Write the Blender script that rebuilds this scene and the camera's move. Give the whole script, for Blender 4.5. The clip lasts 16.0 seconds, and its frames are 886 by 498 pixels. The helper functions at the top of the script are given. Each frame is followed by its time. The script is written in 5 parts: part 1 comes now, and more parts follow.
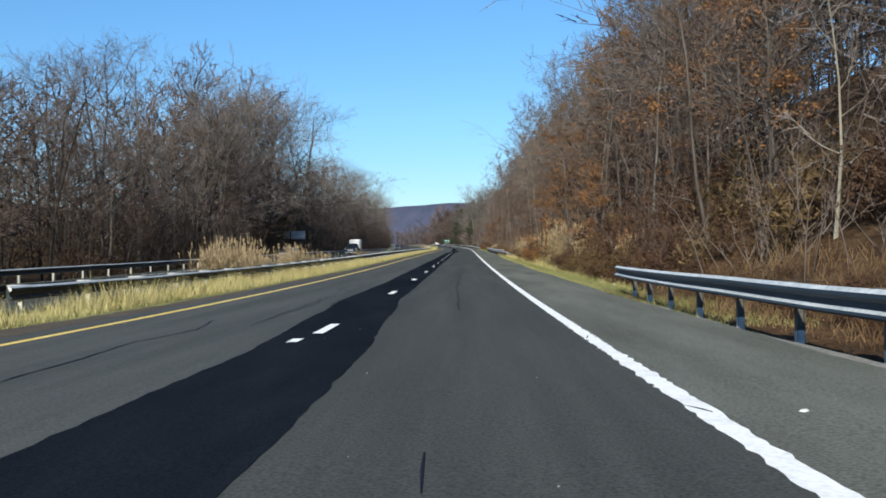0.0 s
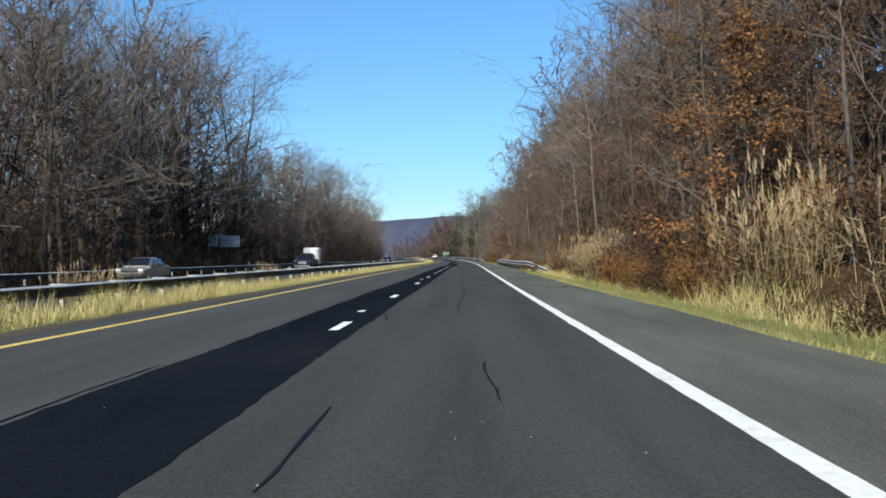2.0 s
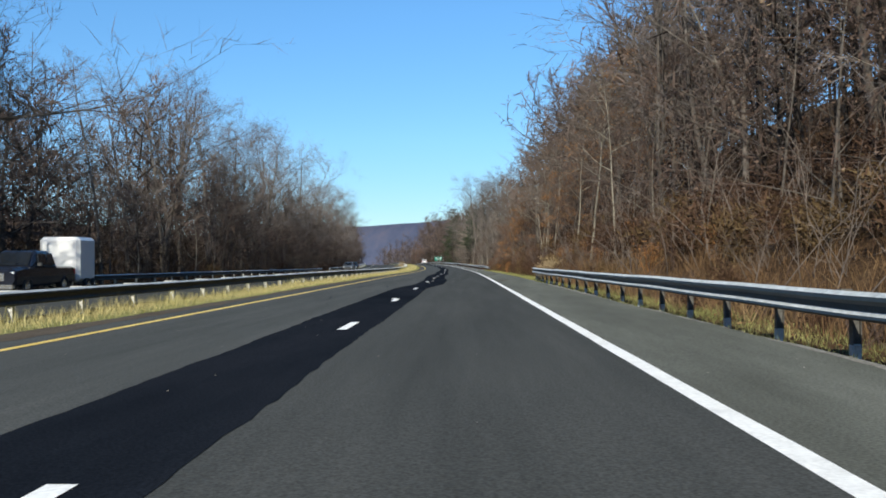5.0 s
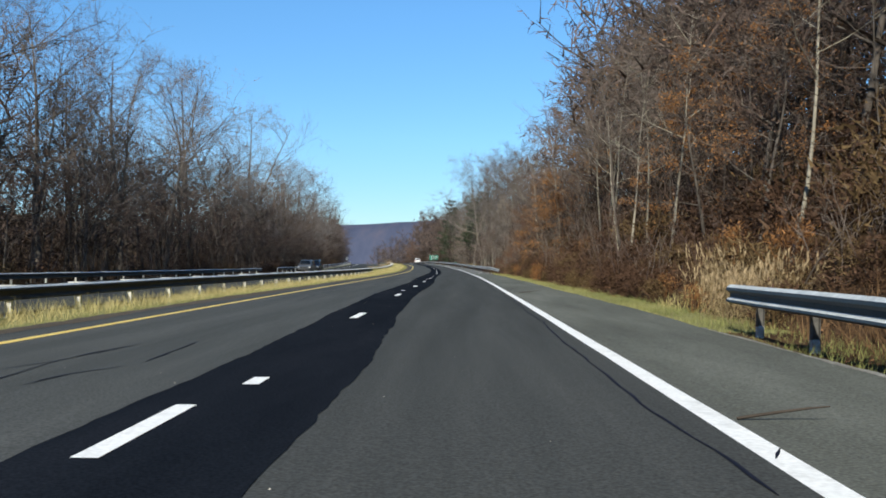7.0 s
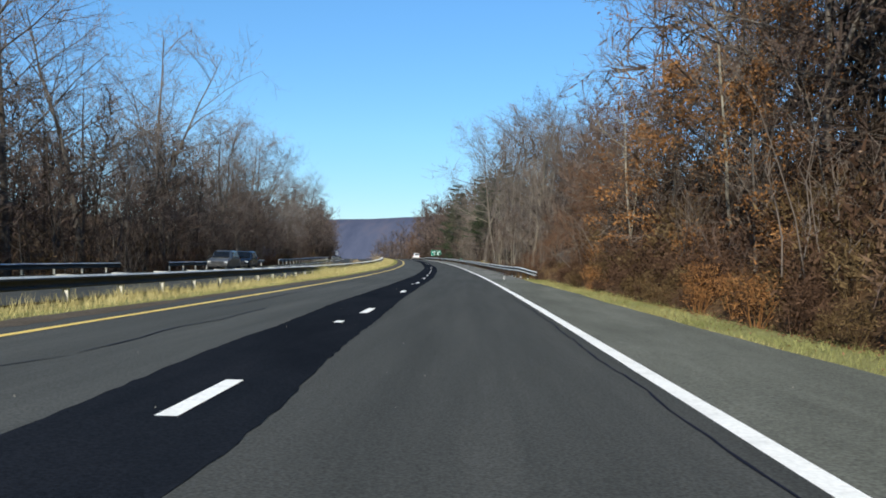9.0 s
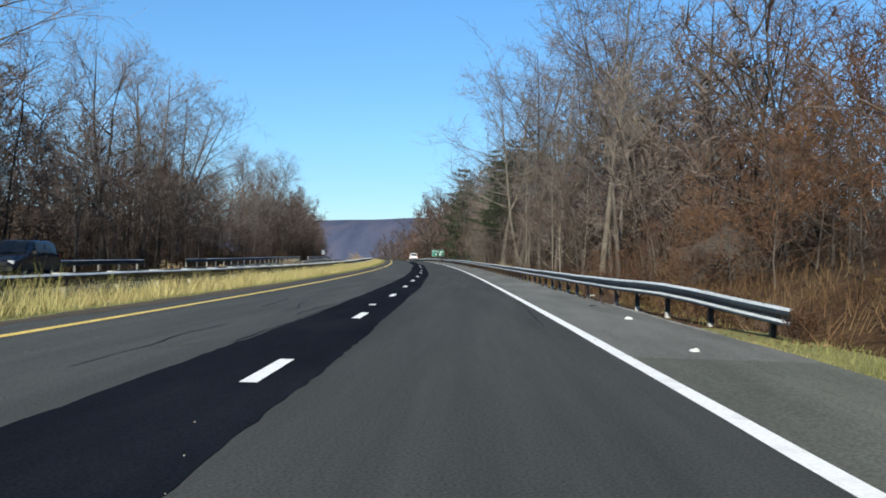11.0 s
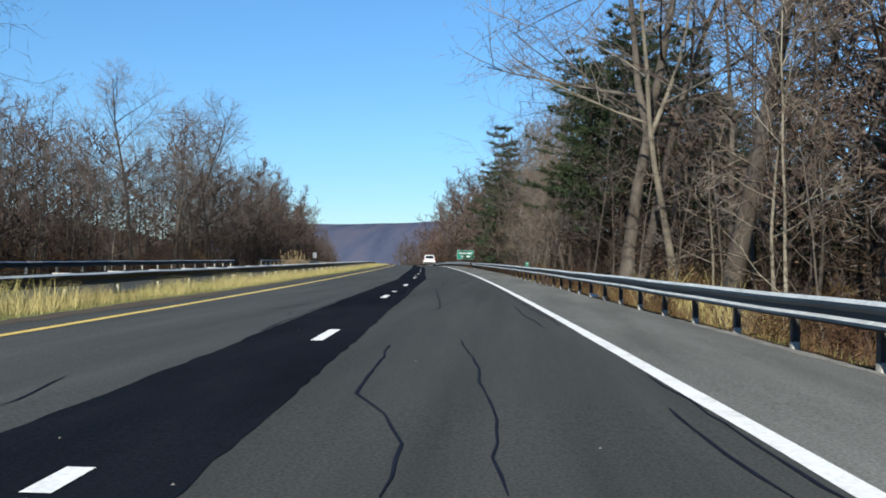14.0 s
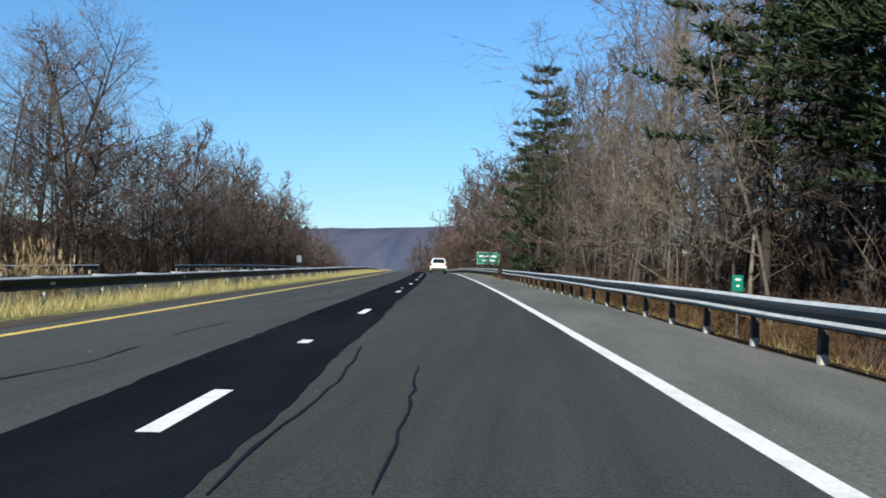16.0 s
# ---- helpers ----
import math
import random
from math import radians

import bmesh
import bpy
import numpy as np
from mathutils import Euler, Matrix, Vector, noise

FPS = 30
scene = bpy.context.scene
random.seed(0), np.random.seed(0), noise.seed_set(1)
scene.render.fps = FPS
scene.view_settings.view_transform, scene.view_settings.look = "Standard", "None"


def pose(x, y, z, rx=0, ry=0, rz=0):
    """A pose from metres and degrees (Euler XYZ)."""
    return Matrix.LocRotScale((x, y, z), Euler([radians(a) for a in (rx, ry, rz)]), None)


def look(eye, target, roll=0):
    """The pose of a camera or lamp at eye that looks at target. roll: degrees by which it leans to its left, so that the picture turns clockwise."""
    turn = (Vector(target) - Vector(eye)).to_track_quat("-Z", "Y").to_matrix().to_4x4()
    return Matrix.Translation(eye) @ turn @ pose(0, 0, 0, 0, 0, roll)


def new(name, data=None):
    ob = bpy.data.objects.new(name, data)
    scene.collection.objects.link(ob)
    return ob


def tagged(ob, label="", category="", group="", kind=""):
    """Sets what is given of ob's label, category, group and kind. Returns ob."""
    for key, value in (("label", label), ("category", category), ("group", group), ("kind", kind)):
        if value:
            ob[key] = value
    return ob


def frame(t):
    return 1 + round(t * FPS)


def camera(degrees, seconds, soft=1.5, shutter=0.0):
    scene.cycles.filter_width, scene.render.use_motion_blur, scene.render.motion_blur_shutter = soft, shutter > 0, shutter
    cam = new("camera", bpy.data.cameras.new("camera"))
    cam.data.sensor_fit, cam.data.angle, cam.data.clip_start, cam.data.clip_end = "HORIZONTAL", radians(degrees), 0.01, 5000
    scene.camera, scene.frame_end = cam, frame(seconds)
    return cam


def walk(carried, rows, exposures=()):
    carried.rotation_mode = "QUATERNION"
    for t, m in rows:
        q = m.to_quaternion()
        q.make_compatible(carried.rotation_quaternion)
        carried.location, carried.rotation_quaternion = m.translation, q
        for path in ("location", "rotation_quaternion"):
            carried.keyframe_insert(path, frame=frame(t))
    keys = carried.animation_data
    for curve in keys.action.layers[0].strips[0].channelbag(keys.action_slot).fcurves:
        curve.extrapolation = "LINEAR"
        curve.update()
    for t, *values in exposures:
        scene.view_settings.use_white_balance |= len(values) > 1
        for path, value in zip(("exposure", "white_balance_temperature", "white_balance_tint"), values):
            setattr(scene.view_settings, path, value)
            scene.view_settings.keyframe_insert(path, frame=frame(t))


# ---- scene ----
# how sharply the road bends to the left, and upwards, at s metres, in thousandths of a radian a metre
BENDS = ((-10, 0.0), (50, 0.05), (100, -0.08), (150, 0.06), (200, 0.025), (250, 0.407), (300, 0.405), (350, 0.559), (400, 0.304), (450, 0.333), (600, 0.333), (680, 0.0))
RISES = ((-30, 0.0), (-10, 0.52), (0, 0.514), (50, 0.146), (100, -0.027), (150, 0.008), (200, -0.068), (250, 0.061), (300, 0.094), (350, 0.032), (400, -0.053), (440, 0.0), (480, -0.16), (580, -0.16), (640, 0.0), (900, 0.0), (950, 0.03), (1250, 0.03), (1300, 0.0))
STEP = 2.0


def table(knots, s):
    return float(np.interp(s, [k for k, _ in knots], [v for _, v in knots])) * 1e-3


def survey():
    """Places along the road: x, y, z, heading and slope every STEP metres from -400."""
    rows, x, y, z, a, g = [], 0.0, -400.0, 7.4, 0.0, -0.0275
    for i in range(2100):
        rows.append((x, y, z, a, g))
        s = -400.0 + (i + 0.5) * STEP
        da, dg = table(BENDS, s) * STEP, table(RISES, s) * STEP
        x, y, z = x - math.sin(a + da / 2) * STEP, y + math.cos(a + da / 2) * STEP, z + (g + dg / 2) * STEP
        a, g = a + da, g + dg
    shift = rows[200][2]
    return [(x, y, z - shift, a, g) for x, y, z, a, g in rows]


LINE = survey()


def station(s):
    k = min(max((s + 400.0) / STEP, 0.0), len(LINE) - 1.001)
    i = int(k)
    k -= i
    return [p + (q - p) * k for p, q in zip(LINE[i], LINE[i + 1])]


def heading(s):
    """How far the road has turned left at s metres, in radians."""
    return station(s)[3]


def road(s, u, z=0.0):
    """World place of the point s metres along the road and u metres right of the lane line."""
    x, y, h, a, _ = station(s)
    return Vector((x + u * math.cos(a), y + u * math.sin(a), h + z))


# ---- camera and walk: seconds, metres along the road, metres right of the lane line, yaw, pitch, roll
EYE = 1.035
DRIVE = [
    (0.0, 0.0, 2.057, 1.36, 0.76, 0.34),
    (0.5, 11.9, 2.037, 1.50, 0.48, 0.20),
    (1.0, 23.8, 1.918, 1.35, 0.56, 0.07),
    (1.5, 35.7, 1.870, 1.17, 0.71, -0.00),
    (2.0, 47.6, 1.919, 1.32, 0.66, 0.29),
    (2.5, 59.5, 1.848, 1.34, 0.72, -0.14),
    (3.0, 71.5, 1.850, 1.34, 0.81, 0.20),
    (3.5, 83.4, 1.860, 1.25, 0.76, 0.40),
    (4.0, 95.3, 1.808, 1.18, 0.82, 0.11),
    (6.5, 153.0, 1.949, 0.95, 0.80, 0.30),
    (7.0, 164.2, 1.936, 1.01, 0.82, -0.52),
    (7.5, 175.3, 1.907, 0.82, 0.91, -0.84),
    (8.0, 186.8, 1.944, 1.21, 0.41, -0.65),
    (8.5, 198.9, 1.899, 1.17, 0.65, -1.60),
    (9.0, 211.0, 1.862, 1.24, 0.72, -1.48),
    (11.5, 268.0, 1.634, 0.77, 0.81, -1.91),
    (12.0, 279.3, 1.625, 0.91, 0.90, -1.90),
    (12.5, 290.6, 1.660, 1.10, 0.73, -1.85),
    (13.0, 302.9, 1.631, 1.22, 0.87, -1.91),
    (13.5, 314.3, 1.623, 0.91, 0.82, -1.92),
    (14.0, 325.2, 1.748, 1.01, 0.65, -1.41),
    (14.5, 335.7, 1.726, 0.77, 0.70, -1.35),
    (15.0, 346.6, 1.780, 0.74, 0.58, -1.04),
    (15.5, 357.3, 1.799, 0.97, 0.44, -1.48),
    (16.0, 368.0, 1.808, 0.81, 0.83, -1.58),
]
cam = camera(50.0, 16.0, soft=1.8)
rows = []
for t, s, u, yaw, pitch, roll in DRIVE:
    p = road(s, u, EYE)
    rows.append((t, pose(p.x, p.y, p.z, 90 + pitch + math.degrees(station(s)[4]), roll, yaw + math.degrees(heading(s)))))
walk(cam, rows, [(0.0, 0.42, 6500.0, 4.5), (16.0, 0.42, 6500.0, 4.5)])

# ---- daylight: low autumn sun behind and to the left
SUN_AZ, SUN_EL = 15.0, 31.0
world = bpy.data.worlds.new("world")
scene.world = world
world.use_nodes = True
sky = world.node_tree.nodes.new("ShaderNodeTexSky")
sky.sky_type, sky.sun_disc = "NISHITA", False
sky.sun_elevation, sky.sun_rotation = radians(SUN_EL), radians(180 + SUN_AZ)
sky.air_density, sky.dust_density, sky.ozone_density = 0.75, 0.0, 4.0
back = world.node_tree.nodes["Background"]
back.inputs["Strength"].default_value = 0.133
rich = world.node_tree.nodes.new("ShaderNodeHueSaturation")
rich.inputs["Saturation"].default_value, rich.inputs["Hue"].default_value = 1.13, 0.496
world.node_tree.links.new(sky.outputs[0], rich.inputs["Color"])
# thin haze that dulls the glow low over the horizon
way = world.node_tree.nodes.new("ShaderNodeTexCoord")
parts = world.node_tree.nodes.new("ShaderNodeSeparateXYZ")
haze = world.node_tree.nodes.new("ShaderNodeValToRGB")
for position, level in ((0.04, 0.6), (0.13, 0.82)):
    haze.color_ramp.elements.new(position).color = (level, level, level, 1)
haze.color_ramp.elements[0].color = (0.5, 0.5, 0.5, 1)
haze.color_ramp.elements[3].position = 0.26
dulled = world.node_tree.nodes.new("ShaderNodeMixRGB")
dulled.blend_type = "MULTIPLY"
dulled.inputs["Fac"].default_value = 1.0
world.node_tree.links.new(way.outputs["Generated"], parts.inputs[0])
world.node_tree.links.new(parts.outputs["Z"], haze.inputs["Fac"])
world.node_tree.links.new(rich.outputs[0], dulled.inputs["Color1"])
world.node_tree.links.new(haze.outputs["Color"], dulled.inputs["Color2"])
world.node_tree.links.new(dulled.outputs[0], back.inputs["Color"])
lamp = bpy.data.lights.new("sun", "SUN")
lamp.energy, lamp.angle, lamp.color = 4.8, radians(0.5), (1.0, 0.93, 0.82)
sun = new("sun", lamp)
ce = math.cos(radians(SUN_EL))
sun.matrix_world = look((0, 0, 60), (math.sin(radians(SUN_AZ)) * ce, math.cos(radians(SUN_AZ)) * ce, 60 - math.sin(radians(SUN_EL))))

# ---- materials


def mat(name, colours, scale=2.0, rough=0.8, metal=0.0, bump=0.0, bump_scale=30.0, random_by="", detail=6.0, coord="Object", spec=0.5, stretch=(1, 1, 1), fine=0.0, fine_scale=60.0):
    """A surface whose colour wanders between the given colours by noise, with a finer speckle and relief."""
    m = bpy.data.materials.new(name)
    m.use_nodes = True
    nt = m.node_tree
    b = nt.nodes["Principled BSDF"]
    b.inputs["Roughness"].default_value, b.inputs["Metallic"].default_value = rough, metal
    b.inputs["Specular IOR Level"].default_value = spec
    tc = nt.nodes.new("ShaderNodeTexCoord")
    mp = nt.nodes.new("ShaderNodeMapping")
    mp.inputs["Scale"].default_value = stretch
    nt.links.new(tc.outputs[coord], mp.inputs["Vector"])
    n = nt.nodes.new("ShaderNodeTexNoise")
    n.inputs["Scale"].default_value, n.inputs["Detail"].default_value, n.inputs["Roughness"].default_value = scale, detail, 0.65
    nt.links.new(mp.outputs[0], n.inputs["Vector"])
    ramp = nt.nodes.new("ShaderNodeValToRGB")
    els = ramp.color_ramp.elements
    k = len(colours)
    while len(els) < k:
        els.new(0.5)
    for i, c in enumerate(colours):
        els[i].position = 0.3 + 0.4 * i / max(1, k - 1)
        els[i].color = (*c, 1)
    nt.links.new(n.outputs["Fac"], ramp.inputs["Fac"])
    out = ramp.outputs["Color"]
    if random_by:
        if random_by == "object":
            src = nt.nodes.new("ShaderNodeObjectInfo").outputs["Random"]
        else:
            src = nt.nodes.new("ShaderNodeNewGeometry").outputs["Random Per Island"]
        mr = nt.nodes.new("ShaderNodeMapRange")
        mr.inputs["To Min"].default_value, mr.inputs["To Max"].default_value = 0.65, 1.4
        nt.links.new(src, mr.inputs["Value"])
        hs = nt.nodes.new("ShaderNodeHueSaturation")
        nt.links.new(mr.outputs[0], hs.inputs["Value"])
        nt.links.new(out, hs.inputs["Color"])
        out = hs.outputs["Color"]
    if fine:
        fn = nt.nodes.new("ShaderNodeTexNoise")
        fn.inputs["Scale"].default_value, fn.inputs["Detail"].default_value = fine_scale, 3.0
        nt.links.new(tc.outputs[coord], fn.inputs["Vector"])
        fr = nt.nodes.new("ShaderNodeMapRange")
        fr.inputs["From Min"].default_value, fr.inputs["From Max"].default_value = 0.3, 0.7
        fr.inputs["To Min"].default_value, fr.inputs["To Max"].default_value = 1 - fine, 1 + fine
        nt.links.new(fn.outputs["Fac"], fr.inputs["Value"])
        h2 = nt.nodes.new("ShaderNodeHueSaturation")
        nt.links.new(fr.outputs[0], h2.inputs["Value"])
        nt.links.new(out, h2.inputs["Color"])
        out = h2.outputs["Color"]
    nt.links.new(out, b.inputs["Base Color"])
    if bump:
        bn = nt.nodes.new("ShaderNodeTexNoise")
        bn.inputs["Scale"].default_value, bn.inputs["Detail"].default_value = bump_scale, 4.0
        nt.links.new(tc.outputs[coord], bn.inputs["Vector"])
        bp = nt.nodes.new("ShaderNodeBump")
        bp.inputs["Strength"].default_value, bp.inputs["Distance"].default_value = bump, 0.02
        nt.links.new(bn.outputs["Fac"], bp.inputs["Height"])
        nt.links.new(bp.outputs[0], b.inputs["Normal"])
    return m


M = {}
M["asphalt"] = mat("asphalt", [(0.049, 0.0525, 0.0525), (0.063, 0.0665, 0.066), (0.078, 0.081, 0.0795)], 0.9, 0.95, bump=0.1, bump_scale=60, stretch=(1.6, 0.08, 1), fine=0.3, fine_scale=48, spec=0.04, detail=9)
M["left_asphalt"] = mat("left_lane_asphalt", [(0.058, 0.0625, 0.0625), (0.074, 0.0785, 0.078), (0.092, 0.096, 0.0945)], 0.9, 0.95, bump=0.1, bump_scale=60, stretch=(1.6, 0.08, 1), fine=0.3, fine_scale=48, spec=0.04, detail=9)
M["shoulder"] = mat("shoulder_asphalt", [(0.086, 0.089, 0.079), (0.124, 0.129, 0.114), (0.172, 0.176, 0.157)], 0.7, 0.95, bump=0.3, bump_scale=50, stretch=(1, 0.15, 1), fine=0.34, fine_scale=38, spec=0.04, detail=9)
M["pale_shoulder"] = mat("pale_shoulder_asphalt", [(0.108, 0.11, 0.104), (0.155, 0.157, 0.148), (0.215, 0.215, 0.203)], 0.7, 0.95, bump=0.3, bump_scale=50, stretch=(1, 0.15, 1), fine=0.34, fine_scale=38, spec=0.04, detail=9)
M["patch"] = mat("fresh_asphalt", [(0.0092, 0.0118, 0.0172), (0.013, 0.0162, 0.0228), (0.018, 0.0212, 0.029)], 0.8, 0.95, bump=0.2, bump_scale=70, stretch=(1, 0.2, 1), fine=0.3, fine_scale=48, spec=0.0)
M["tar"] = mat("crack_sealer", [(0.010, 0.012, 0.022), (0.017, 0.02, 0.034)], 3, 0.8, spec=0.05)
M["white_paint"] = mat("white_line_paint", [(0.74, 0.74, 0.73), (0.9, 0.9, 0.89), (0.93, 0.93, 0.92)], 3.0, 0.7, fine=0.1, fine_scale=25)
M["yellow_paint"] = mat("yellow_line_paint", [(0.68, 0.47, 0.10), (0.82, 0.62, 0.18)], 2.0, 0.7, fine=0.15, fine_scale=25)
M["ground"] = mat("leaf_litter_ground", [(0.035, 0.023, 0.014), (0.075, 0.045, 0.025), (0.13, 0.082, 0.045)], 0.35, 0.95, bump=0.8, bump_scale=8, fine=0.5, fine_scale=9, spec=0.05, detail=10)
M["verge"] = mat("dry_verge_soil", [(0.14, 0.135, 0.055), (0.225, 0.215, 0.09), (0.18, 0.195, 0.07)], 0.5, 0.95, bump=0.6, bump_scale=15, fine=0.35, fine_scale=14, spec=0.1)
M["grit"] = mat("gritty_dirt", [(0.075, 0.06, 0.045), (0.11, 0.09, 0.07)], 1.0, 0.95, fine=0.3, fine_scale=20, spec=0.1)
M["pale_grit"] = mat("pale_gritty_edge", [(0.16, 0.15, 0.135), (0.3, 0.29, 0.265)], 1.5, 0.95, fine=0.35, fine_scale=25, spec=0.1)
M["bark"] = mat("grey_bark", [(0.05, 0.042, 0.036), (0.10, 0.086, 0.074), (0.16, 0.142, 0.124)], 1.4, 0.95, bump=0.7, bump_scale=9, random_by="object", stretch=(1, 1, 0.25), spec=0.1)
M["pale_bark"] = mat("pale_bark", [(0.15, 0.13, 0.10), (0.245, 0.22, 0.175), (0.33, 0.305, 0.25)], 0.9, 0.9, bump=0.4, bump_scale=8, random_by="object", stretch=(1, 1, 0.4), spec=0.1)
M["beech_bark"] = mat("smooth_beech_bark", [(0.11, 0.095, 0.075), (0.17, 0.15, 0.12), (0.23, 0.21, 0.17)], 0.9, 0.9, bump=0.4, bump_scale=8, random_by="object", stretch=(1, 1, 0.4), spec=0.1)
M["dark_bark"] = mat("dark_bark", [(0.03, 0.025, 0.021), (0.062, 0.051, 0.043)], 1.5, 0.95, bump=0.7, bump_scale=9, random_by="object", stretch=(1, 1, 0.25), spec=0.05)
M["twig_pale"] = mat("pale_tan_twigs", [(0.15, 0.118, 0.092), (0.235, 0.195, 0.16)], 0.3, 0.95, random_by="object", spec=0.05)
M["twig_orange"] = mat("orange_russet_twigs", [(0.1, 0.057, 0.037), (0.18, 0.1, 0.06)], 0.35, 0.95, random_by="object", spec=0.05)
M["litter_leaf"] = mat("fallen_oak_leaves", [(0.085, 0.043, 0.022), (0.17, 0.087, 0.044), (0.29, 0.175, 0.10)], 0.8, 0.85, random_by="island", spec=0.1)
M["twig_grey"] = mat("grey_twigs", [(0.125, 0.107, 0.098), (0.208, 0.181, 0.167)], 0.3, 0.95, random_by="object", spec=0.05)
M["twig_brown"] = mat("brown_twigs", [(0.09, 0.072, 0.062), (0.155, 0.127, 0.11)], 0.3, 0.95, random_by="object", spec=0.05)
M["twig_red"] = mat("russet_twigs", [(0.062, 0.043, 0.035), (0.108, 0.077, 0.065)], 0.4, 0.95, random_by="object", spec=0.05)
M["wood_mix"] = mat("mixed_wood_twigs", [(0.068, 0.049, 0.041), (0.116, 0.086, 0.073), (0.17, 0.132, 0.115)], 0.09, 0.95, random_by="island", spec=0.05)
# thicket twigs, darkened in colour for the shade inside the woods
M["thicket"] = mat("shaded_thicket_twigs", [(0.033, 0.024, 0.018), (0.058, 0.042, 0.031), (0.082, 0.064, 0.05)], 0.12, 0.95, random_by="island", spec=0.05)
M["brush"] = mat("dark_reddish_brush", [(0.034, 0.020, 0.014), (0.072, 0.042, 0.028), (0.125, 0.08, 0.052)], 0.5, 0.95, random_by="island", spec=0.05)
M["olive_brush"] = mat("olive_brown_brush", [(0.046, 0.031, 0.016), (0.098, 0.065, 0.033), (0.165, 0.118, 0.064)], 0.5, 0.95, random_by="island", spec=0.05)
M["oak_leaf"] = mat("orange_oak_leaves", [(0.11, 0.05, 0.02), (0.21, 0.1, 0.038), (0.31, 0.165, 0.07)], 1.1, 0.8, random_by="island", spec=0.15)
M["brown_leaf"] = mat("brown_clinging_leaves", [(0.09, 0.061, 0.046), (0.145, 0.099, 0.075), (0.2, 0.146, 0.112)], 0.9, 0.85, random_by="island", spec=0.1)
M["tan_leaf"] = mat("tan_dead_leaves", [(0.22, 0.14, 0.075), (0.40, 0.28, 0.17)], 1.1, 0.8, random_by="island", spec=0.2)
M["pine"] = mat("pine_needles", [(0.012, 0.021, 0.011), (0.029, 0.046, 0.02), (0.06, 0.08, 0.028)], 0.6, 0.7, random_by="island", spec=0.3)
M["straw"] = mat("dry_grass", [(0.25, 0.21, 0.09), (0.41, 0.35, 0.165), (0.32, 0.31, 0.12)], 0.35, 0.9, random_by="island", spec=0.1)
M["green_grass"] = mat("verge_grass", [(0.12, 0.135, 0.045), (0.19, 0.195, 0.075), (0.30, 0.265, 0.115)], 0.25, 0.9, random_by="island", spec=0.1)
M["russet_grass"] = mat("russet_bluestem", [(0.085, 0.05, 0.028), (0.14, 0.085, 0.045), (0.2, 0.145, 0.08)], 0.35, 0.9, random_by="island", spec=0.1)
M["plume"] = mat("reed_plumes", [(0.26, 0.19, 0.11), (0.42, 0.33, 0.21)], 0.7, 0.9, random_by="island", spec=0.1)
M["reed"] = mat("dry_reeds", [(0.17, 0.12, 0.065), (0.32, 0.25, 0.145)], 0.7, 0.9, random_by="island", spec=0.1)
# beam faces: the steel is coloured near black for their shaded look
M["rail_steel"] = mat("shaded_weathered_steel", [(0.014, 0.024, 0.036), (0.024, 0.038, 0.052), (0.042, 0.056, 0.068)], 1.2, 0.6, 0.15, bump=0.15, bump_scale=10, stretch=(1, 0.3, 1), fine=0.25, fine_scale=18)
# same steel where slopes face up: sunlight put into the colour
M["rail_edge"] = mat("sunlit_rail_edge", [(0.44, 0.47, 0.48), (0.66, 0.69, 0.70)], 1.5, 0.6, 0.1, fine=0.2, fine_scale=14)
# rails left of the road: shade on their faces put into the colour
M["dark_rail"] = mat("shaded_dark_rail", [(0.02, 0.018, 0.017), (0.045, 0.038, 0.034)], 1.0, 0.7, 0.2, fine=0.3, fine_scale=12)
M["post_steel"] = mat("galvanised_post", [(0.06, 0.055, 0.05), (0.13, 0.125, 0.115)], 3.0, 0.7, 0.2, fine=0.25, fine_scale=30)
M["post_pale"] = mat("pale_guardrail_post", [(0.42, 0.41, 0.38), (0.6, 0.59, 0.56)], 3.0, 0.7, 0.1, fine=0.2, fine_scale=30)
M["sign_green"] = mat("green_sign_sheeting", [(0.0, 0.16, 0.11), (0.005, 0.2, 0.135)], 1.0, 0.45)
M["sign_white"] = mat("white_sign_sheeting", [(0.72, 0.73, 0.72), (0.82, 0.82, 0.81)], 1.5, 0.5)
M["sign_back"] = mat("bare_aluminium_sign_back", [(0.72, 0.73, 0.73), (0.84, 0.85, 0.85)], 0.8, 0.6, 0.1)
# ridge woods: the blue-violet of distance haze is put into the colour
M["hill"] = mat("hazy_wooded_ridge", [(0.066, 0.076, 0.12), (0.09, 0.1, 0.148), (0.125, 0.115, 0.148)], 0.022, 1.0, spec=0.0, detail=12, stretch=(1, 0.1, 0.5))
M["car_white"] = mat("white_car_paint", [(0.78, 0.78, 0.78), (0.82, 0.82, 0.82)], 1, 0.25, spec=0.6)
M["car_silver"] = mat("silver_car_paint", [(0.42, 0.42, 0.40), (0.48, 0.48, 0.46)], 1, 0.3, 0.7)
M["car_grey"] = mat("grey_car_paint", [(0.16, 0.16, 0.16), (0.2, 0.2, 0.2)], 1, 0.3, 0.6)
M["car_navy"] = mat("dark_blue_car_paint", [(0.015, 0.018, 0.03), (0.022, 0.026, 0.04)], 1, 0.25, 0.3)
M["glass_dark"] = mat("tinted_car_glass", [(0.01, 0.012, 0.014), (0.015, 0.017, 0.02)], 1, 0.06)
M["rubber"] = mat("tyre_rubber", [(0.015, 0.015, 0.015), (0.025, 0.025, 0.025)], 4, 0.85)
M["chrome"] = mat("bright_metal", [(0.6, 0.6, 0.6), (0.7, 0.7, 0.7)], 3, 0.25, 0.9)
